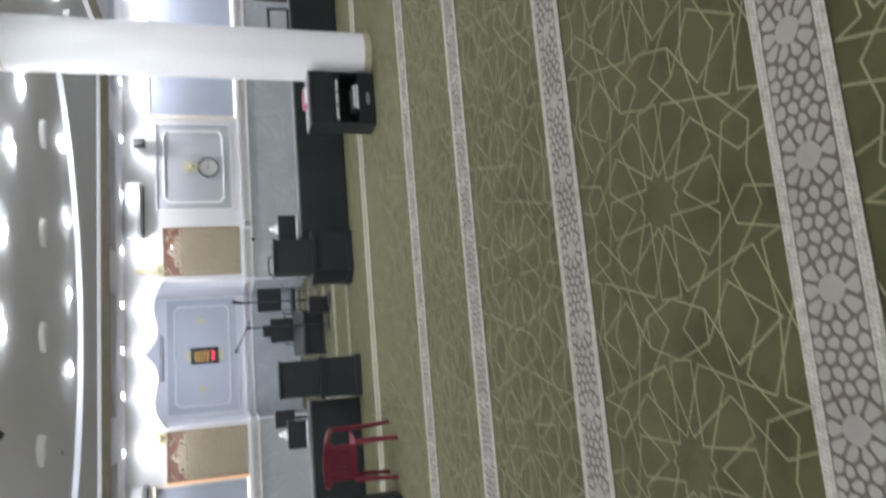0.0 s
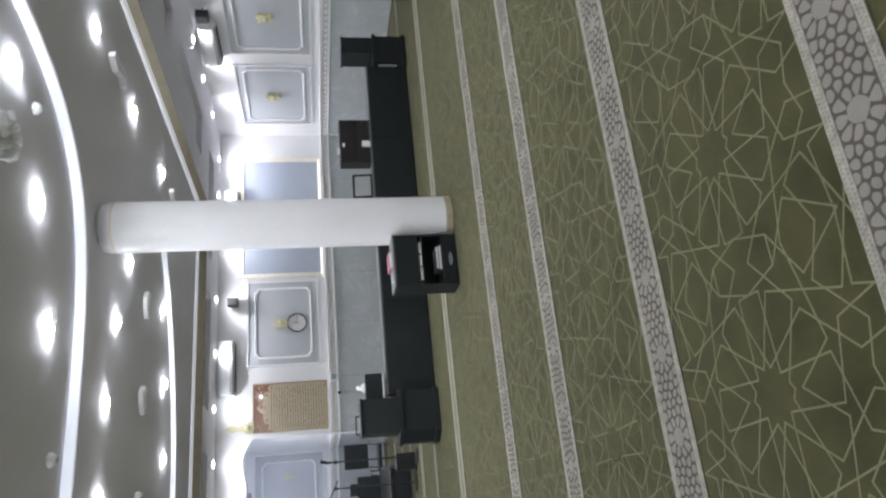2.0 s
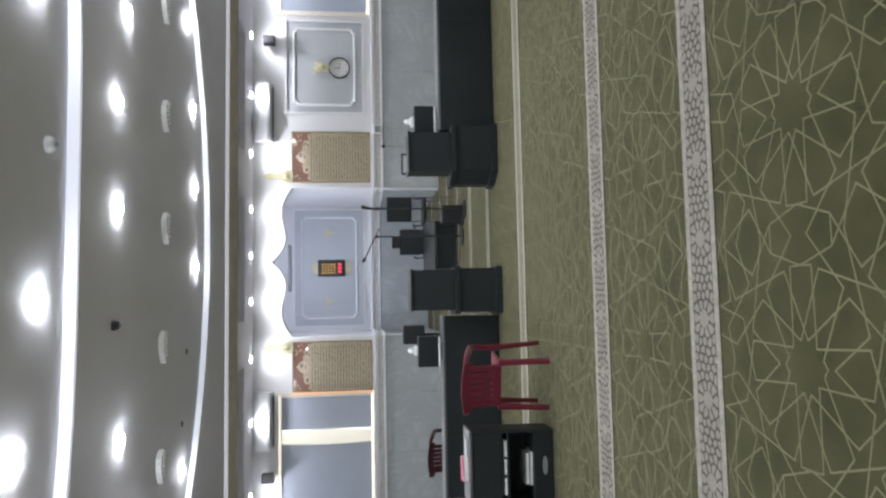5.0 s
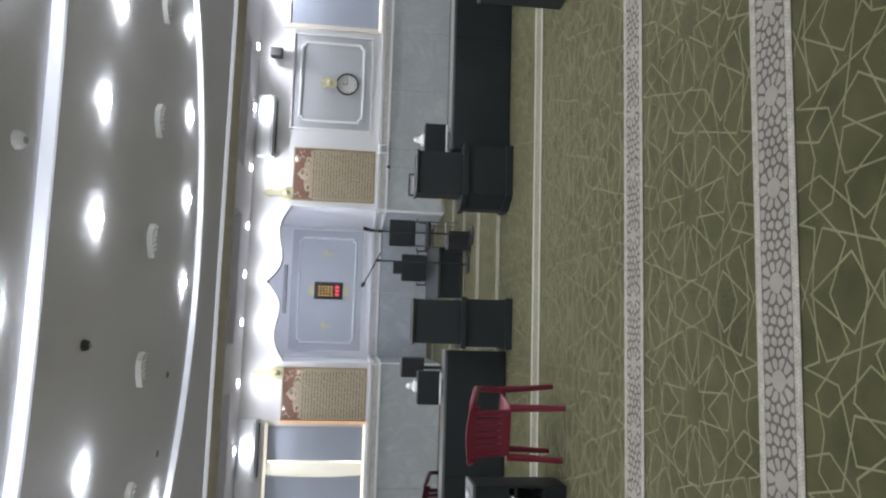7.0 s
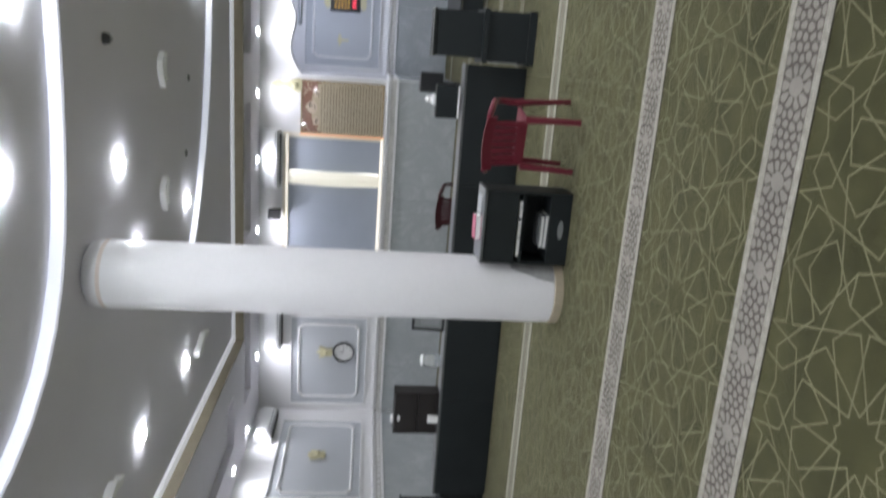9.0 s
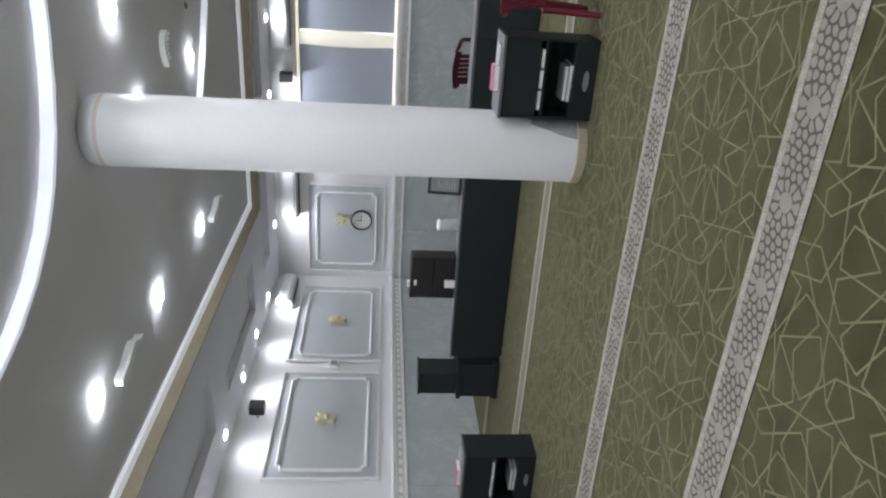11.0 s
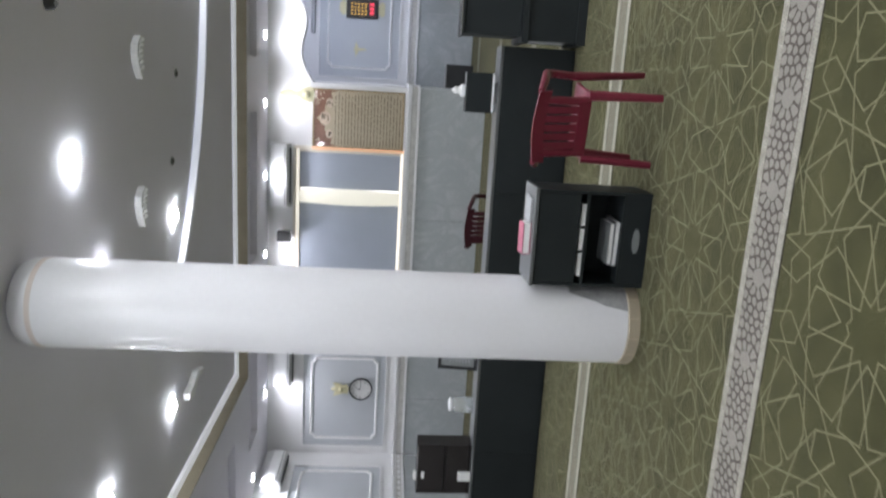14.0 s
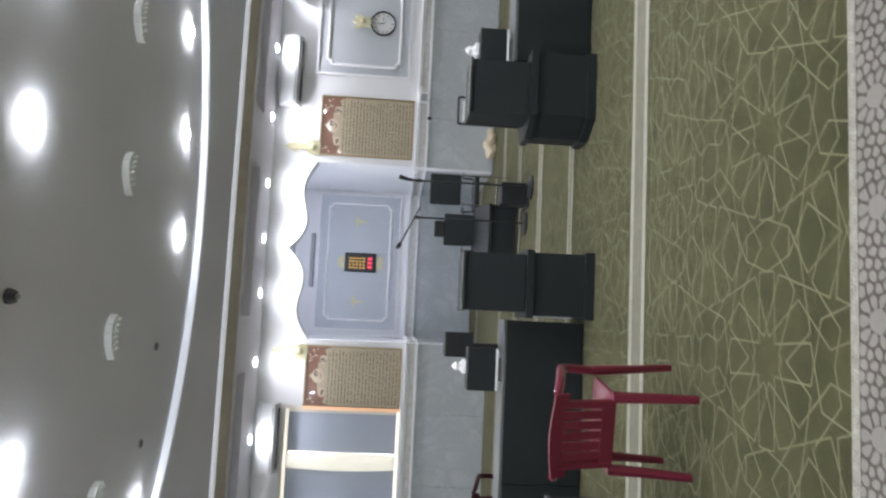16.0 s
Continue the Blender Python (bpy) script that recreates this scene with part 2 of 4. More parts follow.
def arch_outline():
    c = (NICHE0 + NICHE1) / 2
    h = (NICHE1 - NICHE0) / 2
    half = []
    for i in range(41):
        u = i / 40                       # from the jamb to the middle
        if u < 0.33:
            z = 2.82 + 0.20 * math.sin(u / 0.33 * math.pi / 2)
        elif u < 0.68:
            z = 2.98 + 0.04 * math.cos((u - 0.33) / 0.35 * math.pi)
        else:
            z = 2.94 + 0.27 * ((u - 0.68) / 0.32) ** 2.0
        half.append((c - h + h * u, z))
    return half + [(2 * c - x, z) for x, z in half[-2::-1]]


bm = boxes((LEFT - 0.2, WL0, T0, T1, 0, TOP), (WL0, WL1, T0, T1, 0, WZ0), (WL0, WL1, T0, T1, WZ1, TOP), (WL1, NICHE0, T0, T1, 0, TOP),
           (NICHE1, WR0, T0, T1, 0, TOP), (WR0, WR1, T0, T1, 0, WZ0), (WR0, WR1, T0, T1, WZ1, TOP), (WR1, RIGHT + 0.2, T0, T1, 0, TOP))
ARCH = arch_outline()
for (xa, za), (xb, zb) in zip(ARCH, ARCH[1:]):
    prism(bm, [(xa, za), (xb, zb), (xb, TOP), (xa, TOP)], T0, T1)
wall_front = structure(part("wall_front", bm, WHITE), "white painted wall with a scalloped niche arch", "wall")
part("arch_edge", prism(bmesh.new(), ARCH + [(x, z + 0.035) for x, z in ARCH[::-1]], T0 - 0.012, T0 - 0.001), MOULD, wall_front)

bm = boxes((NICHE0 - 0.2, NICHE0, T1, NICHE_BACK + 0.2, 0, TOP), (NICHE1, NICHE1 + 0.2, T1, NICHE_BACK + 0.2, 0, TOP), (NICHE0, NICHE1, NICHE_BACK, NICHE_BACK + 0.2, 0, TOP))
wall_niche = structure(part("wall_niche", bm, WHITE), "white painted walls of the prayer niche", "wall")
structure(part("ceiling_niche", boxes((NICHE0, NICHE1, T1, NICHE_BACK, 3.45, 3.6)), CEILING), "flat white niche ceiling", "ceiling")
wall_left = structure(part("wall_left", boxes((LEFT - 0.2, LEFT, BACK, FRONT, 0, TOP)), WHITE), "white painted side wall with moulded panels", "wall")
wall_right = structure(part("wall_right", boxes((RIGHT, RIGHT + 0.2, BACK, FRONT, 0, TOP)), WHITE), "white painted side wall with moulded panels", "wall")
wall_back = structure(part("wall_back", boxes((LEFT - 0.2, RIGHT + 0.2, BACK - 0.2, BACK, 0, TOP)), WHITE), "plain white back wall", "wall")

# marble dado slabs, each a slab of its own, and the moulded ledge over them
DADO = 1.08
def dado(name, runs, wall):
    """runs: (fixed axis, fixed value, direction in which the slab stands out, from, to)."""
    for axis, v, out, lo, hi in runs:
        n = max(1, round((hi - lo) / 1.2))
        w = (hi - lo) / n
        for i in range(n):
            a, b = lo + i * w + 0.002, lo + (i + 1) * w - 0.002
            s = sorted((v + out * 0.001, v + out * 0.022))
            sp = (a, b, *s, 0.001, DADO) if axis == "y" else (*s, a, b, 0.001, DADO)
            part("marble_slab", boxes(sp, bevel=0.003), MARBLE, wall)
        for z0, z1, d, mat, nm in ((DADO, 1.125, 0.05, MOULD, "ledge_moulding"), (1.125, 1.215, 0.028, FRIEZE, "frieze"), (1.215, 1.25, 0.045, MOULD, "ledge_moulding"), (1.25, 1.285, 0.07, MOULD, "ledge_top")):
            s = sorted((v + out * 0.001, v + out * d))
            sp = (lo, hi, *s, z0 + 0.001, z1) if axis == "y" else (*s, lo, hi, z0 + 0.001, z1)
            part(nm, boxes(sp, bevel=0.006), mat, wall)
        # small motifs along the frieze
        if name in ("front", "niche"):
            continue
        k = int((hi - lo) / 0.17)
        bm = bmesh.new()
        for i in range(k):
            c = lo + (i + 0.5) * (hi - lo) / k
            s = sorted((v + out * 0.02, v + out * 0.036))
            sp = (c - 0.045, c + 0.045, *s, 1.145, 1.195) if axis == "y" else (*s, c - 0.045, c + 0.045, 1.145, 1.195)
            box(bm, *sp)
        tagged(part("frieze_motif", bm, MOULD, wall), kind="stuff")


dado("front", [("y", FRONT, -1, LEFT, NICHE0), ("y", FRONT, -1, NICHE1, RIGHT)], wall_front)
dado("left", [("x", LEFT, 1, 2.0, FRONT - 0.08)], wall_left)
dado("right", [("x", RIGHT, -1, 2.0, FRONT - 0.08)], wall_right)
dado("niche", [("y", NICHE_BACK, -1, NICHE0, NICHE1), ("x", NICHE0, 1, T1, NICHE_BACK - 0.08), ("x", NICHE1, -1, T1, NICHE_BACK - 0.08)], wall_niche)


def wall_panel(at, w, h, inset=0.15):
    """A grey-blue field with two white mouldings; local x along the wall, local -y into the room."""
    p = thing("wall_panel", at, "grey-blue wall panel framed by white plaster mouldings", "wall panel", "moulded wall panels")
    part("field", boxes((-w / 2, w / 2, -0.010, -0.002, 0, h)), PANEL, p)
    part("outer_moulding", frame_bm(-w / 2 - 0.03, w / 2 + 0.03, -0.03, h + 0.03, 0.035, -0.04, -0.0105), MOULD, p, "white plaster moulding")
    a, b, c = w / 2 - inset, inset, h - inset
    bm, k = bmesh.new(), 0.07
    pts = [(-a + k, b), (a - k, b), (a - k, b + k * 0.6), (a, b + k), (a, c - k), (a - k, c - k * 0.6), (a - k, c), (-a + k, c), (-a + k, c - k * 0.6), (-a, c - k), (-a, b + k), (-a + k, b + k * 0.6)]
    for (x0, z0), (x1, z1) in zip(pts, pts[1:] + pts[:1]):
        tube(bm, [(x0, -0.018, z0), (x1, -0.018, z1)], 0.025, 8)
    part("inner_moulding", bm, MOULD, p, "white plaster moulding with notched corners")
    return p


def ornament(at, label="small gilt plaster ornament fixed to the wall panel"):
    o = thing("wall_ornament", at, label, "ornament", "gilt wall ornaments")
    bm = bmesh.new()
    k = 1.3
    out = [(0.0, 0.13), (0.03, 0.07), (0.085, 0.10), (0.075, 0.03), (0.05, -0.02), (0.055, -0.09), (0.0, -0.11), (-0.055, -0.09), (-0.05, -0.02), (-0.075, 0.03), (-0.085, 0.10), (-0.03, 0.07)]
    prism(bm, [(px * k, pz * k) for px, pz in out], -0.075, -0.004)
    part("plaster", bm, GILT, o)
    bm = bmesh.new()
    bmesh.ops.create_uvsphere(bm, u_segments=10, v_segments=6, radius=0.045, matrix=Matrix.Translation((0, -0.078, 0.0)))
    part("boss", bm, GILT, o, smooth=True)
    return o


wall_panel(pose((3.52 + 5.33) / 2, FRONT - 0.001, 1.46), 5.33 - 3.52, 1.46)
wall_panel(pose((-7.22 - 5.38) / 2, FRONT - 0.001, 1.46), 7.22 - 5.38, 1.46)
wall_panel(pose(0.66, NICHE_BACK - 0.001, 1.45), 2.62, 1.55, inset=0.17)
for y, w in ((13.06, 2.5), (10.28, 2.36), (7.43, 2.36), (4.6, 2.36)):
    wall_panel(pose(LEFT + 0.001, y, 1.49, 0, 0, 90), w, 1.5)
    ornament(pose(LEFT + 0.014, y, 2.25, 0, 0, 90))
for y in (13.15, 10.6, 7.9, 5.05):
    wall_panel(pose(RIGHT - 0.001, y, 1.46, 0, 0, -90), 2.15, 1.5)
    ornament(pose(RIGHT - 0.014, y, 2.25, 0, 0, -90))


# ---- windows ----
def window(name, x0, x1, posts, label):
    w = structure(new(name), label, "window")
    w.matrix_world = pose((x0 + x1) / 2, FRONT, WZ0)
    h, a = WZ1 - WZ0, (x1 - x0) / 2
    part("window_frame", frame_bm(-a, a, 0, h, 0.05, 0.004, 0.10), WFRAME, w, "cream window frame")
    part("architrave", frame_bm(-a - 0.05, a + 0.05, -0.05, h + 0.05, 0.05, -0.03, -0.002), WFRAME, w, "cream architrave")
    # glow added so the top and bottom rails look brightly lit
    for z in (0.006, h - 0.042):
        part("rail_glow", boxes((-a + 0.006, a - 0.006, -0.008, 0.003, z, z + 0.036)), RAILGLOW, w, "frame rail made to glow warm white")
    part("window_sill", boxes((-a - 0.08, a + 0.08, -0.07, -0.031, -0.04, -0.005), bevel=0.008), MOULD, w)
    cuts = sorted([-a + 0.05] + [c - x0 - a for p in posts for c in p] + [a - 0.05])
    for p0, p1 in zip(cuts[::2], cuts[1::2]):
        part("pane", boxes((p0 + 0.001, p1 - 0.001, 0.03, 0.042, 0.05, h - 0.05)), BLIND, w, "plain blue-grey blind behind the glass")
    return w


window_left = window("window_1", WL0, WL1, [(-2.77, -2.51)], "window with blue-grey blinds and a sheer curtain between them")
window("window_2", WR0, WR1, [(6.85, 6.95)], "window with blue-grey blinds in a cream frame")
# gathered curtain between the two blinds
def curtain(x0, x1, y, z0, z1):
    c = thing("curtain", pose((x0 + x1) / 2, y, z0), "narrow gathered off-white curtain hanging in the window", "curtain")
    bm, n, k = bmesh.new(), 48, 10
    w, h = x1 - x0, z1 - z0
    rows = []
    for j in range(k + 1):
        v = j / k
        swell = 0.80 + 0.24 * math.sin(math.pi * v)
        rows.append([bm.verts.new(((i / n - 0.5) * w * swell, -(0.05 + 0.05 * math.sin(math.pi * v)) * math.cos((i / n - 0.5) * math.pi) + 0.008 * math.sin(i * 1.7), h * v)) for i in range(n + 1)])
    for a, b in zip(rows, rows[1:]):
        for i in range(n):
            bm.faces.new((a[i], a[i + 1], b[i + 1], b[i]))
    bmesh.ops.solidify(bm, geom=bm.faces[:], thickness=0.006)
    part("fabric", bm, CURTAIN, c, smooth=True)
    part("rod", tube(bmesh.new(), [(-w / 2 - 0.03, 0.0, h - 0.01), (w / 2 + 0.03, 0.0, h - 0.01)], 0.012), CHROME, c)
# orange glow beside the poster, put in as an emitting sliver
part("jamb_glow", boxes((1.372, 1.418, -0.036, -0.0305, -0.02, WZ1 - WZ0 - 0.25)), JAMBGLOW, window_left, "orange glow put along the jamb")
# unseen emitter, added only to brighten the curtain from behind
part("curtain_fill", boxes((0.465, 0.715, 0.045, 0.06, 0.06, WZ1 - WZ0 - 0.06)), CURTAINGLOW, window_left, "unseen glow added behind the curtain")
curtain(-2.775, -2.505, FRONT - 0.03, WZ0 + 0.05, WZ1 - 0.05)

# ---- ceiling ----
def recess_radius(a):
    return ((math.cos(a) / R1X) ** 4 + (math.sin(a) / R1Y) ** 4) ** -0.25


def ring_sheet():
    cx, cy = RING1
    angles = sorted([2 * math.pi * k / 96 for k in range(96)] + [math.atan2(y - cy, x - cx) % (2 * math.pi) for x in (RX0, RX1) for y in (RY0, RY1)])
    vs, fs, n = [], [], len(angles)
    for a in angles:
        c, s = math.cos(a), math.sin(a)
        r = recess_radius(a)
        t = min((RX1 - cx) / c if c > 1e-9 else 99, (RX0 - cx) / c if c < -1e-9 else 99, (RY1 - cy) / s if s > 1e-9 else 99, (RY0 - cy) / s if s < -1e-9 else 99)
        vs += [(cx + t * c, cy + t * s, CEIL), (cx + r * c, cy + r * s, CEIL), (cx + r * c, cy + r * s, CEIL + 0.03)]
    for i in range(n):
        a, b = 3 * i, 3 * ((i + 1) % n)
        fs += [(a, b, b + 1, a + 1), (a + 1, b + 1, b + 2, a + 2)]
    fs.append(tuple(3 * i + 2 for i in range(n)))
    return vs, fs
vs, fs = ring_sheet()
ceiling = structure(sheet("ceiling", vs, fs, CEILING), "grey-white plaster ceiling with curved steps", "ceiling")


def arc_band(c, r, a0, a1, z0, z1, thick, n):
    bm = bmesh.new()
    rows = []
    for i in range(n + 1):
        a = a0 + (a1 - a0) * i / n
        ra = r(a) if callable(r) else r
        rows.append([bm.verts.new((c[0] + rr * math.cos(a), c[1] + rr * math.sin(a), z)) for rr, z in ((ra - thick, z0), (ra, z0), (ra, z1), (ra - thick, z1))])
    for p, q in zip(rows, rows[1:]):
        for k in range(4):
            bm.faces.new((p[k], p[(k + 1) % 4], q[(k + 1) % 4], q[k]))
    if abs(a1 - a0) < 6.28:
        bm.faces.new(rows[0])
        bm.faces.new(rows[-1][::-1])
    else:
        bmesh.ops.remove_doubles(bm, verts=bm.verts[:], dist=1e-5)
    return bm
structure(part("trim_ring", arc_band(RING1, lambda a: recess_radius(a) + 0.02, 0, 2 * math.pi, CEIL - 0.06, CEIL + 0.025, 0.04, 96), LEDRING), "white glowing rim of the rounded ceiling recess", "ceiling trim")
a = math.acos(3.75 / R2)
structure(part("trim_arc", arc_band(RING2, R2, a, math.pi - a, CEIL - 0.068, CEIL - 0.002, 0.05, 60), LEDARC), "white glowing curved ceiling strip", "ceiling trim")

# lowered border round the hall, with sunk rectangular coffers
def soffit(name, axis, lo, hi, a0, a1, h0, h1, holes):
    """A strip from lo to hi across and a0 to a1 along; holes h0 to h1 across."""
    bm, sink = bmesh.new(), 0.10
    def put(c0, c1, s0, s1, z0, z1):
        if axis == "x":
            box(bm, s0, s1, c0, c1, z0, z1)
        else:
            box(bm, c0, c1, s0, s1, z0, z1)
    put(lo, h0, a0, a1, SOFFIT, SOFFIT + sink)
    put(h1, hi, a0, a1, SOFFIT, SOFFIT + sink)
    edge = a0
    for p, q in holes:
        put(h0, h1, edge, p, SOFFIT, SOFFIT + sink)
        edge = q
    put(h0, h1, edge, a1, SOFFIT, SOFFIT + sink)
    put(lo, hi, a0, a1, SOFFIT + sink, SOFFIT + sink + 0.35)
    return structure(part(name, bm, CEILING), "lowered ceiling border with sunk coffers", "ceiling")
soffit("ceiling_border_front", "x", RY1, FRONT, LEFT, RIGHT, 13.15, 13.85, [(-6.45, -4.25), (-3.45, -1.25), (-0.46, 1.70), (2.50, 4.70), (5.50, 7.70)])
soffit("ceiling_border_left", "y", LEFT, RX0, BACK, RY1, -6.65, -5.75, [(-2.0, 0.2), (1.0, 3.2), (4.0, 6.2), (7.0, 9.2), (10.0, 12.2)])
soffit("ceiling_border_right", "y", RX1, RIGHT, BACK, RY1, 7.0, 7.9, [(-2.0, 0.2), (1.0, 3.2), (4.0, 6.2), (7.0, 9.2), (10.0, 12.2)])
soffit("ceiling_border_back", "x", BACK, RY0, RX0, RX1, -5.6, -5.0, [(-1, 2)])
f = 0.004
def border_trim(name, t, z0, z1, mat, label):
    """A run of trim t deep round the three seen sides of the raised ceiling."""
    structure(part(name, boxes((RX0 + f, RX1 - f, RY1 - t, RY1 - f, z0, z1), (RX0 + f, RX0 + t, RY0 + f, RY1 - t - 0.001, z0, z1), (RX1 - t, RX1 - f, RY0 + f, RY1 - t - 0.001, z0, z1)), mat), label, "ceiling trim")
border_trim("trim_fascia", 0.022, 3.525, 3.66, TAN, "tan fascia of the ceiling border")
# the cornice is given a glow to stand out white from the ceiling
border_trim("trim_cornice", 0.12, 3.662, CEIL - 0.002, CORNICEGLOW, "white cornice line of the ceiling border, given a faint glow")


# ---- downlights ----
def make_downlight(glass):
    d = thing("downlight", pose(0, 0, 0), "round recessed white ceiling downlight, lit", "downlight", "ceiling downlights")
    part("rim", lathe(bmesh.new(), [(0.075, -0.007), (0.085, -0.003), (0.085, -0.001), (0.05, -0.001)], 20), ACW, d, smooth=True)
    part("lens", lathe(bmesh.new(), [(0.03, -0.032), (0.052, -0.028), (0.066, -0.012)], 20), glass, d, smooth=True)
    return d
BEAM = {1: 33, 2: 29, 3: 23, 4: 22}
first = make_downlight(LAMPM)
border_first = make_downlight(LAMPDIM)
LIGHTS = [(0.67, 7.78, CEIL, 1), (1.64, 7.74, CEIL, 1), (2.56, 7.95, CEIL, 1), (-1.38, 7.93, CEIL, 1), (3.40, 8.30, CEIL, 1),
          (3.38, 10.23, CEIL, 1), (2.38, 10.57, CEIL, 1), (1.36, 10.72, CEIL, 1), (0.33, 10.80, CEIL, 1), (-2.15, 10.15, CEIL, 1), (-2.25, 8.3, CEIL, 1),
          
          (5.31, 8.01, CEIL, 1), (5.35, 9.74, CEIL, 1), (5.30, 6.40, CEIL, 1), (-4.10, 6.56, CEIL, 1), (-4.11, 8.19, CEIL, 1), (-4.12, 9.91, CEIL, 1),
          (-4.1, 4.9, CEIL, 1), (5.3, 4.8, CEIL, 1), (-4.1, 1.5, CEIL, 1), (5.3, 1.5, CEIL, 1)]
for i in range(23):
    t = radians(90 + 9.0 + 15 * i)
    LIGHTS.append((RING1[0] + max(-3.2, min(3.2, 4.1 * math.cos(t))), RING1[1] + 4.1 * math.sin(t), CEIL + 0.03, 3))
for x in (-6.1, -4.85, -3.6, -2.3, -1.15, -0.11, 0.73, 1.59, 2.64, 3.75, 4.9, 6.1, 7.3, 8.2):
    LIGHTS.append((x, 14.5, SOFFIT, 2))
for y in (13.4, 12.1, 10.9, 9.6, 8.3, 7.0, 5.7):
    LIGHTS.append((-7.05, y, SOFFIT, 4))
    LIGHTS.append((8.67, y, SOFFIT, 4))
for i, (x, y, z, k) in enumerate(LIGHTS):
    if k in (2, 4):
        if border_first:
            border_first.matrix_basis, border_copy, border_first = pose(x, y, z), border_first, None
        else:
            copy_thing(border_copy, pose(x, y, z))
    elif i:
        copy_thing(first, pose(x, y, z))
    else:
        first.matrix_basis = pose(x, y, z)
    spot(x, y - (0.10 if k == 2 else 0.0), z - 0.055, BEAM[k] * (1.8 if k == 2 and x > 5.5 and y > 14 else 1.0), 172 if k in (2, 4) else 160, 0.9)

# the bluish light inside the niche: an unseen tube lamp added behind the arch
tube_lamp = thing("tube_lamp", pose(0.65, T1 + 0.10, 3.30), "slim white tube lamp, unseen, added behind the niche arch", "lamp")
part("housing", boxes((-0.55, 0.55, -0.05, 0.05, 0.02, 0.15), bevel=0.01), ACW, tube_lamp)
part("tube", tube(bmesh.new(), [(-0.5, 0.03, 0.0), (0.5, 0.03, 0.0)], 0.015), material("tube_glass", (0.9, 0.9, 0.95), 0.4, emit=((0.78, 0.84, 1.0), 12.0)), tube_lamp)
data = bpy.data.lights.new("tube_light", "AREA")
data.shape, data.size, data.size_y, data.energy, data.color = "RECTANGLE", 1.0, 0.05, 18, (0.72, 0.78, 1.0)
ob = new("tube_light", data)
ob.matrix_world = look((0.65, T1 + 0.16, 3.27), (0.65, NICHE_BACK - 0.2, 1.2))
shelf_bar = thing("wall_bracket_shelf", pose(0.65, NICHE_BACK - 0.002, 3.08), "narrow grey bar fixed high on the niche wall", "wall fixture")
part("bar", boxes((-0.52, 0.52, -0.14, -0.001, 0, 0.07), bevel=0.01), GREY, shelf_bar)


# ---- columns ----
def column(x, y, patch_angle):
    c = structure(new("column"), "round glossy white column with a dark patch low down", "column")
    c.matrix_world = pose(x, y, 0)
    part("shaft", lathe(bmesh.new(), [(0.268, 0.075), (0.268, 1.2), (0.268, 2.4), (0.268, 3.55), (0.262, 3.63), (0.245, 3.675), (0.215, 3.695)], 64), COLUMN, c, smooth=True)
    part("base_ring", lathe(bmesh.new(), [(0.275, 0.001), (0.275, 0.068), (0.268, 0.0745)], 48), BEIGE, c, "beige stone base ring", smooth=True)
    for i in range(14):                     # joints between the tiles of the ring
        t = 2 * math.pi * (i + 0.3) / 14
        part("tile_joint", tube(bmesh.new(), [(0.2752 * math.cos(t), 0.2752 * math.sin(t), 0.004), (0.2752 * math.cos(t), 0.2752 * math.sin(t), 0.066)], 0.0022, 4), CREAM, c)
    part("top_ring", lathe(bmesh.new(), [(0.2695, 3.545), (0.2705, 3.56), (0.2695, 3.575)], 48), COPING, c, "pale pinkish ring under the ceiling", smooth=True)
    # uneven dark patch, a thin skin over the paint
    rnd = random.Random(3)
    bm, n = bmesh.new(), 18
    lower, upper = [], []
    for i in range(n + 1):
        t = radians(patch_angle - 58 + 116 * i / n)
        h = 0.10 + 0.46 * math.sin(math.pi * i / n) ** 0.8 + rnd.uniform(-0.06, 0.05)
        lower.append(bm.verts.new((0.2695 * math.cos(t), 0.2695 * math.sin(t), 0.06)))
        upper.append(bm.verts.new((0.2695 * math.cos(t), 0.2695 * math.sin(t), h)))
    for i in range(n):
        bm.faces.new((lower[i], lower[i + 1], upper[i + 1], upper[i]))
    part("dark_patch", bm, DARKPATCH, c, "dark grey patch")
    return c


column(-2.12, 7.18, -2)
column(3.36, 7.18, 160)


# ---- carpet pattern ----
PERIOD, STAR_X = 0.940, 0.458
BANDS = [-2.85, -1.43, 0.0, 1.42, 2.86, 4.30, 5.69, 7.91]
FAR_BANDS = [(9.66, 0.16), (11.0, 0.2), (12.28, 0.2), (13.55, 0.2), (16.2, 0.2)]
BW = 0.275


def ribbons(segs, width, z0, x0, x1, y0, y1):
    vs, fs = [], []
    for (ax, ay), (bx, by) in segs:
        if not (x0 < ax < x1 and x0 < bx < x1 and y0 < ay < y1 and y0 < by < y1):
            continue
        dx, dy = bx - ax, by - ay
        d = math.hypot(dx, dy)
        if d < 1e-4:
            continue
        nx, ny = -dy / d * width / 2, dx / d * width / 2
        ex, ey = dx / d * width * 0.3, dy / d * width * 0.3
        k = len(vs)
        z = z0 + 0.00003 * (len(fs) % 31)          # lines lie over one another, never in one plane
        vs += [(ax + nx - ex, ay + ny - ey, z), (ax - nx - ex, ay - ny - ey, z), (bx - nx + ex, by - ny + ey, z), (bx + nx + ex, by + ny + ey, z)]
        fs.append((k, k + 1, k + 2, k + 3))
    return vs, fs


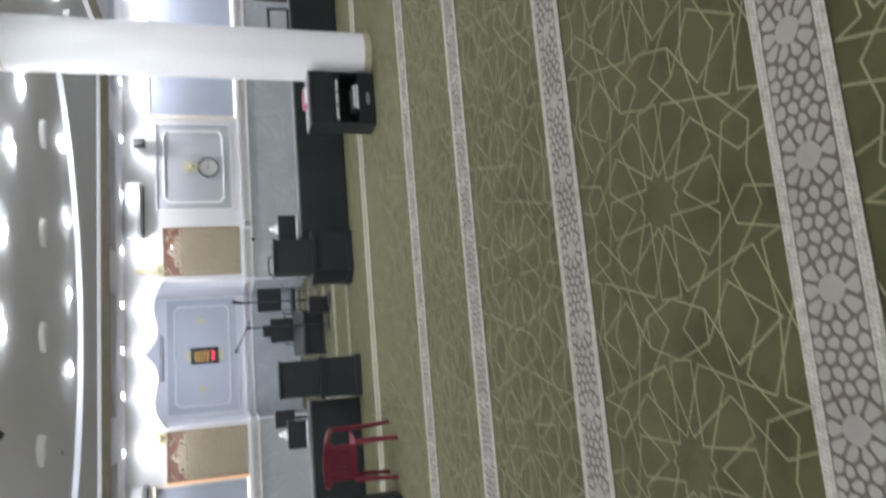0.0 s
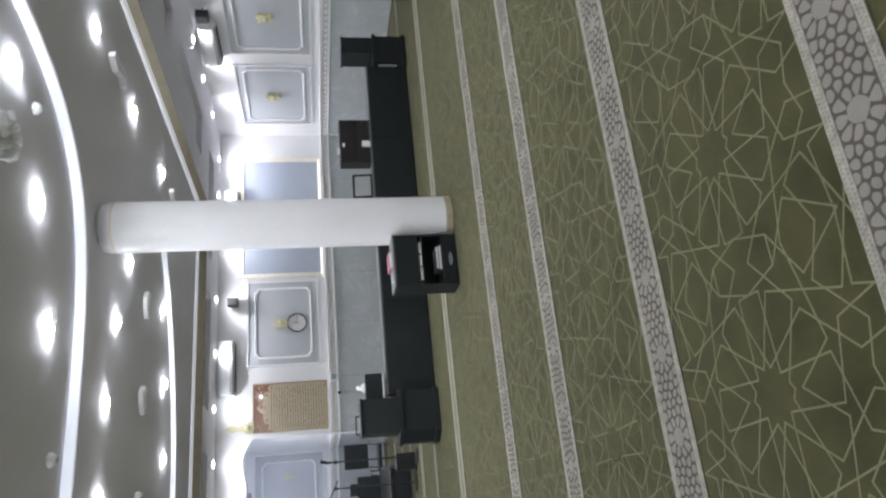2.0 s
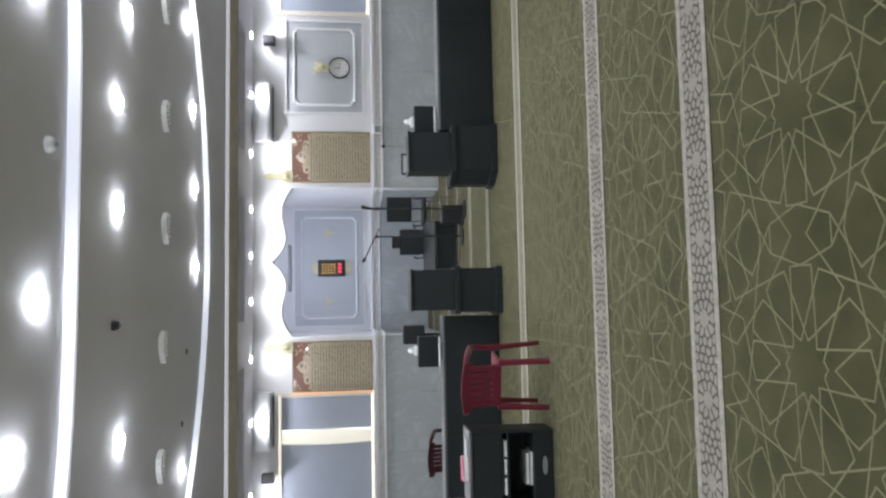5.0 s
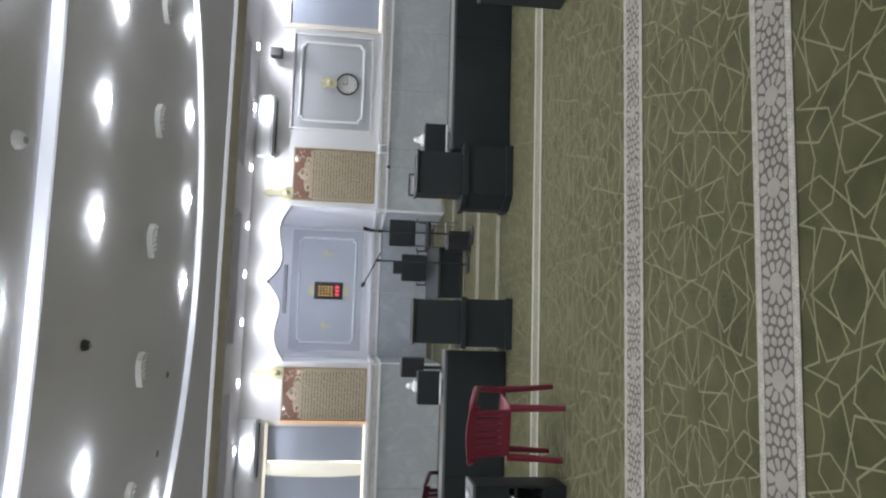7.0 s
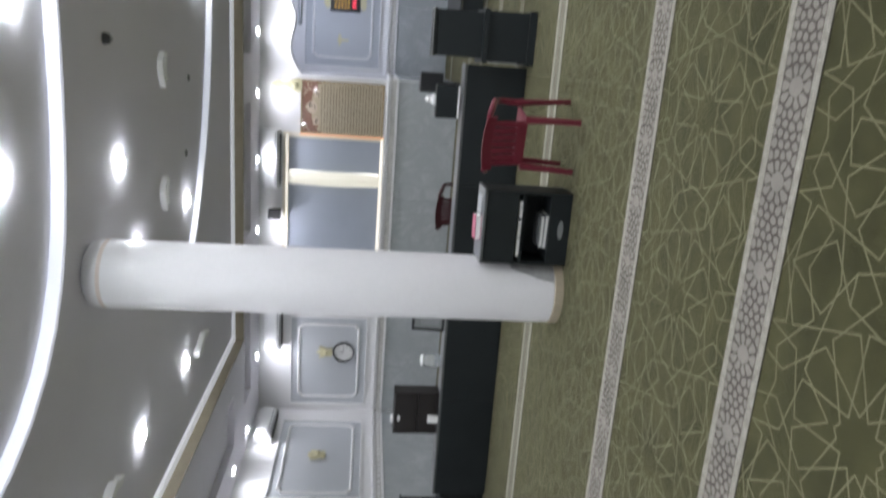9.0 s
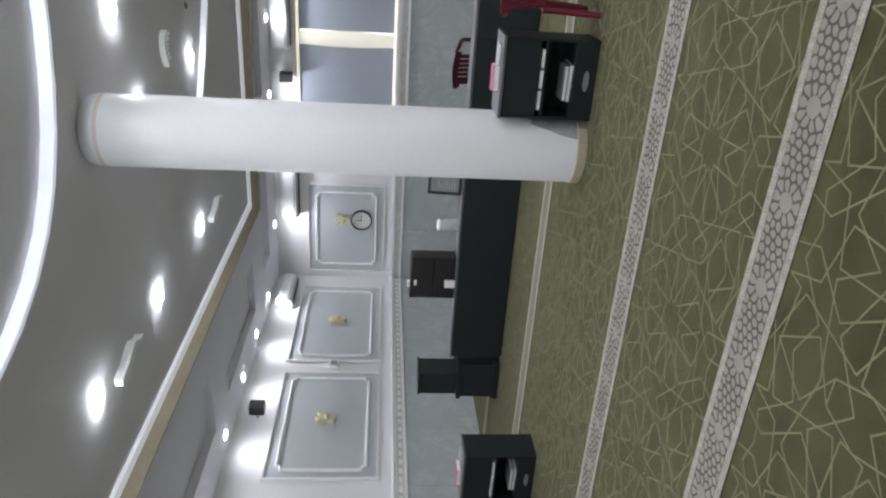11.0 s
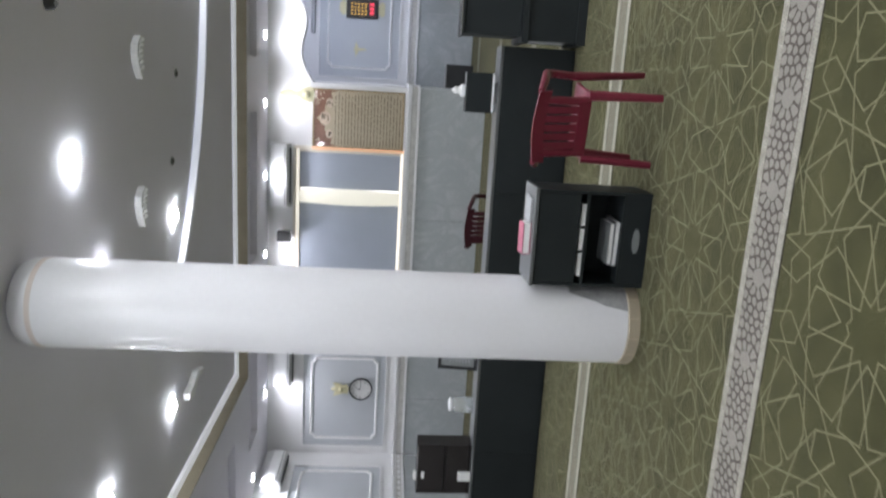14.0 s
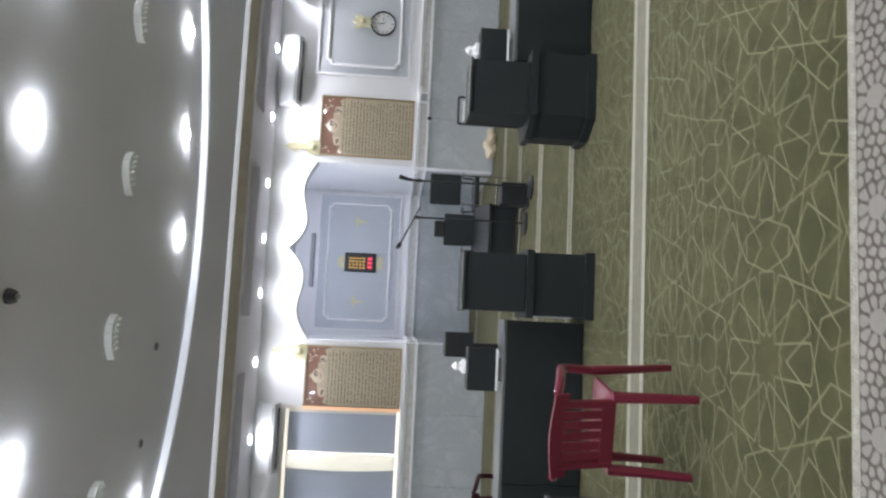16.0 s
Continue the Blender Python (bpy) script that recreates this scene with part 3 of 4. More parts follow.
def star_cell(h):
    """Lines of one repeat round a twelve-pointed star, half height h: a quarter is given, the rest mirrored."""
    p, top = 0.467, 0.578
    i15, i45, i75 = (0.092, 0.020), (0.065, 0.066), (0.028, 0.097)      # points of the star's heart
    t11, t18, t41, t48, t71, t78 = (0.356, 0.060), (0.341, 0.098), (0.273, 0.218), (0.237, 0.243), (0.117, 0.324), (0.077, 0.324)
    hx, c1, u, w = (0.412, 0.175), (0.165, 0.394), (0.302, 0.336), (0.335, 0.308)
    quarter = [(i15, t48), (i15, (t18[0], -t18[1])), (i45, t11), (i45, t78), (i75, t41), (i75, (0.0, 0.118)), ((0.0, 0.154), t71),
               (t11, (0.358, 0.0)), ((0.358, 0.0), hx), (hx, (p, 0.175)),
               (t18, (0.241, 0.447)), ((0.241, 0.447), (0.520, top)),
               (t41, (p, 0.044)), (t48, (0.058, 0.450)), ((0.058, 0.450), (0.093, top)),
               (t71, (p, 0.240)), (t78, (-c1[0], c1[1])),
               (c1, (0.213, 0.570)), ((0.213, 0.570), (0.238, 0.487)), ((0.238, 0.487), (p, 0.510)),
               (w, (p, 0.523)), (w, (2 * p - hx[0], hx[1])),
               (u, (p, 0.420)), (u, (0.130, 0.510)), ((0.130, 0.510), (0.0, 0.473))]
    kx, ky = PERIOD / (2 * p), h / top
    return [((sx * ax * kx, sy * ay * ky), (sx * bx * kx, sy * by * ky)) for (ax, ay), (bx, by) in quarter for sx in (1, -1) for sy in (1, -1)]


ROWS_Y = []
edges = [b for b in BANDS]
for y0, y1 in zip(edges, edges[1:]):
    if y1 - y0 < 1.6:
        ROWS_Y.append(((y0 + y1) / 2, (y1 - y0) / 2 - BW / 2))
    else:
        ROWS_Y += [(6.37, 0.545), (7.34, 0.42)]
ROWS_Y += [(8.77, 0.70), (10.33, 0.56), (11.64, 0.52), (12.9, 0.5)]
segs = []
for y, h in ROWS_Y:
    cell = star_cell(h)
    for i in range(-9, 10):
        x = STAR_X + PERIOD * i
        segs += [((x + ax, y + ay), (x + bx, y + by)) for (ax, ay), (bx, by) in cell]
vs, fs = ribbons(segs, 0.0080, 0.0008, LEFT + 0.03, RIGHT - 0.03, -3.0, FRONT - 0.05)
tagged(sheet("carpet_lines", vs, fs, LINE, floor), "pale star lattice woven into the carpet", kind="stuff")


def blob(cx, cy, a, b, turn=0.0, n=8, grow=1.0):
    c, s = math.cos(turn), math.sin(turn)
    pts = []
    for k in range(n):
        t = 2 * math.pi * (k + 0.5) / n
        u, v = a * grow * math.cos(t), b * grow * math.sin(t)
        pts.append((cx + u * c - v * s, cy + u * s + v * c))
    return pts


def clip(poly, nx, ny, d):
    """The part of a polygon where nx * x + ny * y <= d."""
    out = []
    for (ax, ay), (bx, by) in zip(poly, poly[1:] + poly[:1]):
        da, db = nx * ax + ny * ay - d, nx * bx + ny * by - d
        if da <= 0:
            out.append((ax, ay))
        if da * db < 0:
            t = da / (da - db)
            out.append((ax + (bx - ax) * t, ay + (by - ay) * t))
    return out


def pebble_cell():
    """Close-set light shapes of one repeat of the band, 0.366 long: the nearest-seed cells, drawn in a little and rounded."""
    L, half = 0.366, 0.0975
    rnd = random.Random(11)
    seeds = [(0.0, 0.0)] + [(0.068 * math.cos(2 * math.pi * (k + 0.5) / 10), 0.072 * math.sin(2 * math.pi * (k + 0.5) / 10)) for k in range(10)]
    for s in (1, -1):
        seeds += [(s * 0.105, 0.0), (s * 0.098, 0.084), (s * 0.098, -0.084), (s * 0.116, 0.043), (s * 0.116, -0.043),
                  (s * 0.146, 0.022), (s * 0.146, -0.022), (s * 0.143, 0.074), (s * 0.143, -0.074)]
    seeds += [(L / 2, 0.0), (L / 2, 0.042), (L / 2, -0.042), (L / 2, 0.088), (L / 2, -0.088)]
    seeds = seeds[:1] + [(x + rnd.uniform(-0.008, 0.008), y + rnd.uniform(-0.008, 0.008)) for x, y in seeds[1:]]
    around = [(x + dx, y) for x, y in seeds for dx in (-L, 0, L)]
    out = []
    for n, (sx, sy) in enumerate(seeds):
        poly = [(sx - 0.2, -half), (sx + 0.2, -half), (sx + 0.2, half), (sx - 0.2, half)]
        for ox, oy in around:
            dx, dy = ox - sx, oy - sy
            if dx * dx + dy * dy > 1e-9 and poly:
                poly = clip(poly, dx, dy, (ox * ox + oy * oy - sx * sx - sy * sy) / 2 if n else (dx * sx + dy * sy + 0.63 * (dx * dx + dy * dy)))
        if len(poly) < 3:
            continue
        cx, cy = sum(p[0] for p in poly) / len(poly), sum(p[1] for p in poly) / len(poly)
        k = rnd.uniform(0.74, 0.83) if n else 0.92
        poly = [(cx + (px - cx) * k, cy + (py - cy) * k) for px, py in poly]
        round_poly = []
        for (ax, ay), (bx, by) in zip(poly, poly[1:] + poly[:1]):
            round_poly += [(ax * 0.75 + bx * 0.25, ay * 0.75 + by * 0.25), (ax * 0.25 + bx * 0.75, ay * 0.25 + by * 0.75)]
        out.append(round_poly)
    return out


DOTS = material("carpet_dots", (0.17, 0.16, 0.15), 0.95, vary=0.2, fine=240, bump=0.3, spec=0.1)


def band(y, w, detailed):
    b = part("carpet_band", boxes((LEFT + 0.02, RIGHT - 0.02, y - w / 2, y + w / 2, 0.0005, 0.004)), BANDD if detailed else FARFILL, floor, "patterned grey stripe of the carpet")
    e = w * (0.145 if detailed else 0.2)
    for s in (-1, 1):
        c = y + s * (w / 2 - e / 2)
        part("stripe_edge", boxes((LEFT + 0.021, RIGHT - 0.021, c - e / 2, c + e / 2, 0.0045, 0.0065)), BORDER if detailed else FAREDGE, b, "speckled off-white edge")
    if detailed and y < 6:
        vs, fs = [], []
        for s in (-1, 1):
            for r in (-1, 1):
                cy = y + s * (w / 2 - e / 2) + r * e * 0.22
                for i in range(int(7.0 / 0.016)):
                    cx, k = -3.1 + 0.016 * (i + 0.25 * r), len(vs)
                    vs += [(cx - 0.004, cy, 0.0068), (cx, cy - 0.004, 0.0068), (cx + 0.004, cy, 0.0068), (cx, cy + 0.004, 0.0068)]
                    fs.append((k, k + 1, k + 2, k + 3))
        tagged(sheet("edge_dots", vs, fs, DOTS, b), "dark woven dots along the stripe edge", kind="stuff")
    if detailed:
        vs, fs = [], []
        cell = pebble_cell()
        for i in range(-21, 24):
            x = 0.41 + 0.366 * i
            if not LEFT + 0.25 < x < RIGHT - 0.25:
                continue
            for poly in cell:
                k = len(vs)
                vs += [(x + px, y + py * w / 0.275, 0.0065) for px, py in poly]
                fs.append(tuple(range(k, k + len(poly))))
        tagged(sheet("stripe_pebbles", vs, fs, PEBBLE, b), "light pebble motif", kind="stuff")


for y in BANDS:
    band(y, BW, -1.5 < y < 6)
for y, w in FAR_BANDS:
    band(y, w, False)


# ---- furniture in front of the qibla wall ----
def counter(x0, x1, label):
    c = thing("low_counter", pose((x0 + x1) / 2, 9.12, 0), label, "low cabinet", "long low cabinets")
    a = (x1 - x0) / 2
    part("body", boxes((-a + 0.01, a - 0.01, 0.012, 0.25, 0.001, 0.62)), BLACKWOOD, c)
    n = round(2 * a / 1.2)
    w = 2 * a / n
    for i in range(n):
        part("front_panel", boxes((-a + i * w + 0.002, -a + (i + 1) * w - 0.002, -0.004, 0.011, 0.012, 0.618), bevel=0.003), BLACKWOOD, c)
    part("top", boxes((-a, a, -0.006, 0.27, 0.6205, 0.645), bevel=0.004), LITTOP, c, "top coloured grey to imitate reflected light")
    return c


counter(-5.42, -0.36, "long low black cabinet with a pale top edge")
counter(1.76, 6.85, "long low black cabinet with a pale top edge")


def lectern(x, y, turn, angled, label, lo=-0.215, hi=0.225):
    """Two-tier lectern: a wide base and a narrower upper box."""
    l = thing("lectern", pose(x, y, 0, 0, 0, turn), label, "lectern", "black lecterns")
    if angled:
        base = [(-0.33, 0.26), (-0.33, 0.06), (-0.20, -0.17), (0.30, -0.17), (0.30, 0.34), (-0.2, 0.34)]
    else:
        base = [(-0.24, -0.17), (0.24, -0.17), (0.24, 0.30), (-0.24, 0.30)]
    def grow(pts, d):
        cx, cy = sum(p[0] for p in pts) / len(pts), sum(p[1] for p in pts) / len(pts)
        return [(px + math.copysign(d, px - cx), py + math.copysign(d, py - cy)) for px, py in pts]
    part("plinth", prism(bmesh.new(), grow(base, 0.018), 0.001, 0.075, "z"), BLACK, l)
    base_part = part("base_box", prism(bmesh.new(), base, 0.076, 0.47, "z"), BLACK, l)
    part("base_cornice", prism(bmesh.new(), grow(base, 0.02), 0.471, 0.525, "z"), BLACK, l)
    part("upper_box", boxes((lo, hi, -0.15, 0.20, 0.526, 0.985), bevel=0.006), BLACK, l)
    part("desk_top", boxes((lo - 0.01, hi + 0.01, -0.165, 0.22, 0.986, 1.01), bevel=0.006), BLACKWOOD, l)
    part("edge_strip", tube(bmesh.new(), [(lo - 0.005, -0.158, 1.013), (hi + 0.005, -0.158, 1.013)], 0.005, 6), CHROME, l, "bright metal edge")
    if not angled:
        part("side_strip", boxes((-0.252, -0.2405, -0.1, 0.02, 0.15, 0.44)), GREY, base_part, "pale scuffed side strip")
    return l


lectern(-0.08, 9.04, 0, False, "black leatherette lectern with a bright top edge")
lectern(1.47, 9.12, 0, True, "black leatherette lectern on an angled base")
lectern(-5.79, 9.30, 0, False, "black lectern at the end of the low cabinet", -0.215, 0.08)
lectern(7.12, 9.20, 0, False, "black lectern at the end of the low cabinet", -0.08, 0.225)


PLATE = material("dull_plate", (0.19, 0.20, 0.20), 0.5)


def small_shelf(x, y, label, turn=0, w=0.575):
    s = thing("bookcase", pose(x, y, 0, 0, 0, turn), label, "bookcase", "small black bookcases")
    a, d, h = w / 2, 0.32, 0.675
    part("side", boxes((-a, -a + 0.018, 0, d, 0.001, h), bevel=0.002), BLACKWOOD, s)
    part("side", boxes((a - 0.018, a, 0, d, 0.001, h), bevel=0.002), BLACKWOOD, s)
    part("back", boxes((-a + 0.018, a - 0.018, d - 0.012, d, 0.02, h)), BLACKWOOD, s)
    part("plinth", boxes((-a + 0.018, a - 0.018, 0.004, 0.02, 0.002, 0.15)), BLACKWOOD, s)
    for z in (0.15, 0.37):
        part("shelf", boxes((-a + 0.018, a - 0.018, 0.005, d - 0.012, z, z + 0.018)), BLACKWOOD, s)
    part("top", boxes((-a - 0.006, a + 0.006, -0.008, d, h, h + 0.022), bevel=0.003), LITTOP, s, "top coloured pale as if catching the light")
    part("upper_door", boxes((-a + 0.019, a - 0.019, 0.002, 0.014, 0.425, h - 0.004), bevel=0.003), BLACKWOOD, s, "black glossy upper panel")
    part("label_plate", prism(bmesh.new(), blob(0, 0.075, 0.075, 0.022, n=16), -0.002, 0.003), PLATE, s, "small grey oval plate")
    return s


def book(x, y, z, w, d, h, mat, label, turn=0):
    b = thing("book", pose(x, y, z, 0, 0, turn), label, "book", "religious books")
    part("cover", boxes((-w / 2, w / 2, 0, d, 0, 0.004), (-w / 2, w / 2, 0, d, h - 0.004, h), (-w / 2, -w / 2 + 0.004, 0, d, 0.0041, h - 0.0041)), mat, b)
    part("page_block", boxes((-w / 2 + 0.005, w / 2 - 0.003, 0.003, d - 0.003, 0.0045, h - 0.0045)), PAPER, b, "white page block")
    return b


def dress_shelf(x, y, mirror=1):
    book(x - 0.02 * mirror, y + 0.05, 0.698, 0.19, 0.15, 0.045, PINK, "pink and white book lying on the bookcase top", 4)
    book(x + 0.14 * mirror, y + 0.06, 0.698, 0.15, 0.16, 0.012, GREY, "pale grey booklet lying on the bookcase top", -6)
    for i, (o, w) in enumerate(((-0.155, 0.14), (-0.005, 0.13), (0.145, 0.13))):
        book(x + o, y + 0.012, 0.389, w, 0.18, 0.024, PAPER, "thin white book lying on the shelf", random.Random(i).uniform(-3, 3))
    for i in range(2):
        book(x - 0.03 * mirror, y + 0.03, 0.169 + 0.031 * i, 0.27 - 0.02 * i, 0.2, 0.03, PLATE, "dark grey book in a flat stack", (i - 1) * 3)


small_shelf(-1.555, 6.965, "small black bookcase with books, beside the column")
dress_shelf(-1.555, 6.965)
small_shelf(2.795, 6.93, "small black bookcase with books, beside the column")
dress_shelf(2.795, 6.93, -1)
small_shelf(-5.38, 6.99, "small black bookcase with books, near the side wall")
dress_shelf(-5.38, 6.99)
small_shelf(7.85, 8.15, "small black bookcase near the side wall", w=0.5)


# ---- red plastic chairs ----
def plastic_chair(at, label, plastic=RED):
    """Stacking armchair; local +y is where it faces."""
    def part_of(name, bm, mat, parent, smooth=False):
        for v in bm.verts:                       # low back, short depth
            v.co.y *= 0.89
            if v.co.z > 0.43:
                v.co.z = 0.43 + (v.co.z - 0.43) * 0.87
        return part(name, bm, mat, parent, smooth=smooth)
    c = thing("plastic_chair", at, label, "chair", "red plastic chairs")
    bm = bmesh.new()
    box(bm, -0.205, 0.205, -0.17, 0.20, 0.400, 0.425, bevel=0.012, seg=3)
    for v in bm.verts:
        v.co.z -= 0.018 * max(0, 1 - (v.co.x / 0.2) ** 2) * max(0, 1 - (v.co.y / 0.22) ** 2)
    part_of("seat", bm, plastic, c, smooth=True)
    for s in (-1, 1):
        # back legs run up into the back posts, front legs into the arms
        part_of("leg", tube(bmesh.new(), [(s * 0.20, -0.215, 0.001), (s * 0.192, -0.185, 0.22), (s * 0.185, -0.168, 0.42)], [0.022, 0.027, 0.031], 8), plastic, c, smooth=True)
        part_of("leg", tube(bmesh.new(), [(s * 0.262, 0.205, 0.001), (s * 0.245, 0.195, 0.25), (s * 0.235, 0.188, 0.44)], [0.020, 0.025, 0.029], 8), plastic, c, smooth=True)
        part_of("armrest", tube(bmesh.new(), [(s * 0.235, 0.188, 0.43), (s * 0.245, 0.180, 0.59), (s * 0.252, 0.125, 0.655), (s * 0.252, 0.0, 0.685), (s * 0.24, -0.14, 0.72), (s * 0.205, -0.235, 0.755)], [0.024, 0.024, 0.027, 0.029, 0.027, 0.022], 8), plastic, c, smooth=True)
        part_of("back_post", tube(bmesh.new(), [(s * 0.150, -0.168, 0.41), (s * 0.153, -0.198, 0.58), (s * 0.158, -0.232, 0.74)], [0.027, 0.024, 0.022], 8), plastic, c, smooth=True)
    rail = [(-0.21 + 0.42 * i / 10, -0.235 - 0.025 * math.sin(math.pi * i / 10), 0.765 + 0.03 * math.sin(math.pi * i / 10)) for i in range(11)]
    bm = bmesh.new()
    rows = []
    for x, y, z in rail:
        rows.append([bm.verts.new(p) for p in ((x, y + 0.008, z - 0.085), (x, y + 0.026, z - 0.085), (x, y + 0.002, z), (x, y - 0.022, z))])
    for p, q in zip(rows, rows[1:]):
        for k in range(4):
            bm.faces.new((p[k], p[(k + 1) % 4], q[(k + 1) % 4], q[k]))
    bm.faces.new(rows[0])
    bm.faces.new(rows[-1])
    part_of("top_rail", bm, plastic, c, smooth=True)
    for i in range(5):
        x = -0.104 + 0.052 * i
        bm = bmesh.new()
        m = Matrix.Translation((x, -0.211, 0.575)) @ Matrix.Rotation(radians(11.5), 4, "X") @ Matrix.Diagonal((0.041, 0.016, 0.29, 1))
        bmesh.ops.create_cube(bm, size=1, matrix=m)
        part_of("back_slat", bm, plastic, c)
    bm = bmesh.new()
    bmesh.ops.create_cube(bm, size=1, matrix=Matrix.Translation((0, -0.188, 0.445)) @ Matrix.Rotation(radians(10), 4, "X") @ Matrix.Diagonal((0.32, 0.018, 0.08, 1)))
    part_of("lower_rail", bm, plastic, c)
    return c


plastic_chair(pose(-0.880, 7.235, 0, 0, 0, -11), "dark red plastic armchair with a slatted back")
plastic_chair(pose(-2.12, 10.35, 0, 0, 0, -8), "red plastic armchair behind the low cabinet, coloured darker for shade", SHADEDRED)


# ---- wall things ----
def poster(x, z0, z1, w, label):
    p = thing("wall_poster", pose(x, FRONT - 0.002, z0), label, "poster", "framed text posters")
    h, a = z1 - z0, w / 2
    part("backing", boxes((-a + 0.012, a - 0.012, -0.014, -0.002, 0.012, h - 0.012)), BROWN, p, "dark brown flowered print")
    part("frame", frame_bm(-a, a, 0, h, 0.022, -0.028, -0.0145), GOLDF, p, "thin gilt frame")
    top = h * 0.73
    out = [(-a + 0.024, 0.024), (a - 0.024, 0.024), (a - 0.024, top)]
    for i in range(21):
        u = i / 20
        x1 = (a - 0.06) * (1 - 2 * u)
        out.append((x1, top + 0.08 + 0.23 * (1 - abs(2 * u - 1)) ** 1.3 + 0.030 * math.cos(u * math.pi * 8)))
    out.append((-a + 0.024, top))
    field = part("text_field", prism(bmesh.new(), out, -0.0165, -0.0145), GOLDP, p, "golden text field with a scalloped head")
    for cx, cz, r in ((0, top + 0.20, 0.115), (-0.25, top + 0.13, 0.075), (0.25, top + 0.13, 0.075)):
        part("medallion", prism(bmesh.new(), blob(cx, cz, r, r * 0.8, n=14), -0.0185, -0.0168), CREAM, field, "cream calligraphy medallion")
    bm = bmesh.new()
    rnd = random.Random(5)
    for cx, cz, r in ((0, top + 0.20, 0.115), (-0.25, top + 0.13, 0.075), (0.25, top + 0.13, 0.075)):
        for k in range(4):
            u, v, q, t0 = rnd.uniform(-0.5, 0.5) * r, rnd.uniform(-0.35, 0.35) * r, rnd.uniform(0.25, 0.5) * r, rnd.uniform(0, 6)
            tube(bm, [(cx + u + q * math.cos(t0 + 0.5 * n), -0.0187, cz + v + 0.7 * q * math.sin(t0 + 0.5 * n)) for n in range(7)], [0.003, 0.006, 0.008, 0.008, 0.007, 0.006, 0.003], 5)
    tagged(part("calligraphy", bm, INK, field), "illegible brown calligraphy", kind="stuff")
    for k in range(14):
        fx, fz = rnd.choice((-1, 1)) * rnd.uniform(0.22, a - 0.06), rnd.uniform(top + 0.2, h - 0.05)
        part("flower", prism(bmesh.new(), blob(fx, fz, 0.016, 0.013, rnd.uniform(0, 3), 7), -0.0155, -0.0142), CREAM, p, "cream printed flower")
    bm, n = bmesh.new(), 21
    for i in range(n):
        z = 0.06 + (top + 0.02) * i / n
        x0 = -a + 0.06
        while x0 < a - 0.10:
            l = rnd.uniform(0.03, 0.12)
            x1 = min(x0 + l, a - 0.06)
            box(bm, x0, x1, -0.0178, -0.0166, z, z + 0.012)
            x0 = x1 + rnd.choice((0.012, 0.018, 0.03))
    tagged(part("text_line", bm, INK, field, "rows of illegible brown writing"), kind="stuff")
    return p


poster(2.645, 1.335, 2.825, 0.985, "large framed golden poster with rows of brown writing")
poster(-1.345, 1.335, 2.825, 0.945, "large framed golden poster with rows of brown writing")


def air_conditioner(at, w, label="white split air conditioner mounted high on the wall"):
    c = thing("air_conditioner", at, label, "air conditioner", "split air conditioners")
    prof = [(-0.002, 0.0), (-0.13, 0.0), (-0.20, 0.04), (-0.225, 0.10), (-0.225, 0.24), (-0.20, 0.30), (-0.15, 0.325), (-0.002, 0.325)]
    part("body", prism(bmesh.new(), prof, -w / 2, w / 2, "x"), ACW, c)
    part("louvre", boxes((-w / 2 + 0.06, w / 2 - 0.06, -0.185, -0.07, -0.014, -0.001), bevel=0.004), DARK, c, "dark air outlet")
    part("flap", boxes((-w / 2 + 0.05, w / 2 - 0.05, -0.228, -0.2255, 0.06, 0.075)), GREY, c)
    part("end_cap", prism(bmesh.new(), prof, -w / 2 - 0.012, -w / 2 - 0.001, "x"), ACW, c)
    part("end_cap", prism(bmesh.new(), prof, w / 2 + 0.001, w / 2 + 0.012, "x"), ACW, c)
    return c


air_conditioner(pose(3.47, FRONT - 0.001, 3.17), 1.10)
air_conditioner(pose(-2.30, FRONT - 0.001, 3.17), 1.03)
air_conditioner(pose(-5.50, FRONT - 0.001, 3.10), 0.98)
air_conditioner(pose(6.95, FRONT - 0.001, 3.10), 0.98)
air_conditioner(pose(LEFT + 0.001, 13.98, 3.12, 0, 0, 90), 0.98)
air_conditioner(pose(RIGHT - 0.001, 11.3, 3.14, 0, 0, -90), 1.05)


def speaker(at):
    s = thing("wall_speaker", at, "small black loudspeaker on a wall bracket", "loudspeaker", "wall loudspeakers")
    part("cabinet", boxes((-0.085, 0.085, -0.26, -0.10, -0.11, 0.11), bevel=0.012), PLASTICB, s)
    part("grille", boxes((-0.07, 0.07, -0.267, -0.2605, -0.095, 0.095), bevel=0.003), DARK, s)
    part("bracket", tube(bmesh.new(), [(0, -0.003, 0), (0, -0.11, 0)], 0.018, 8), GREY, s, "grey wall bracket")
    return s


speaker(pose(-3.31, FRONT - 0.001, 3.25, 0, 0, 0))
speaker(pose(4.86, FRONT - 0.001, 3.22))
speaker(pose(LEFT + 0.001, 10.36, 3.25, 0, 0, 90))
speaker(pose(RIGHT - 0.001, 10.45, 3.32, 0, 0, -90))


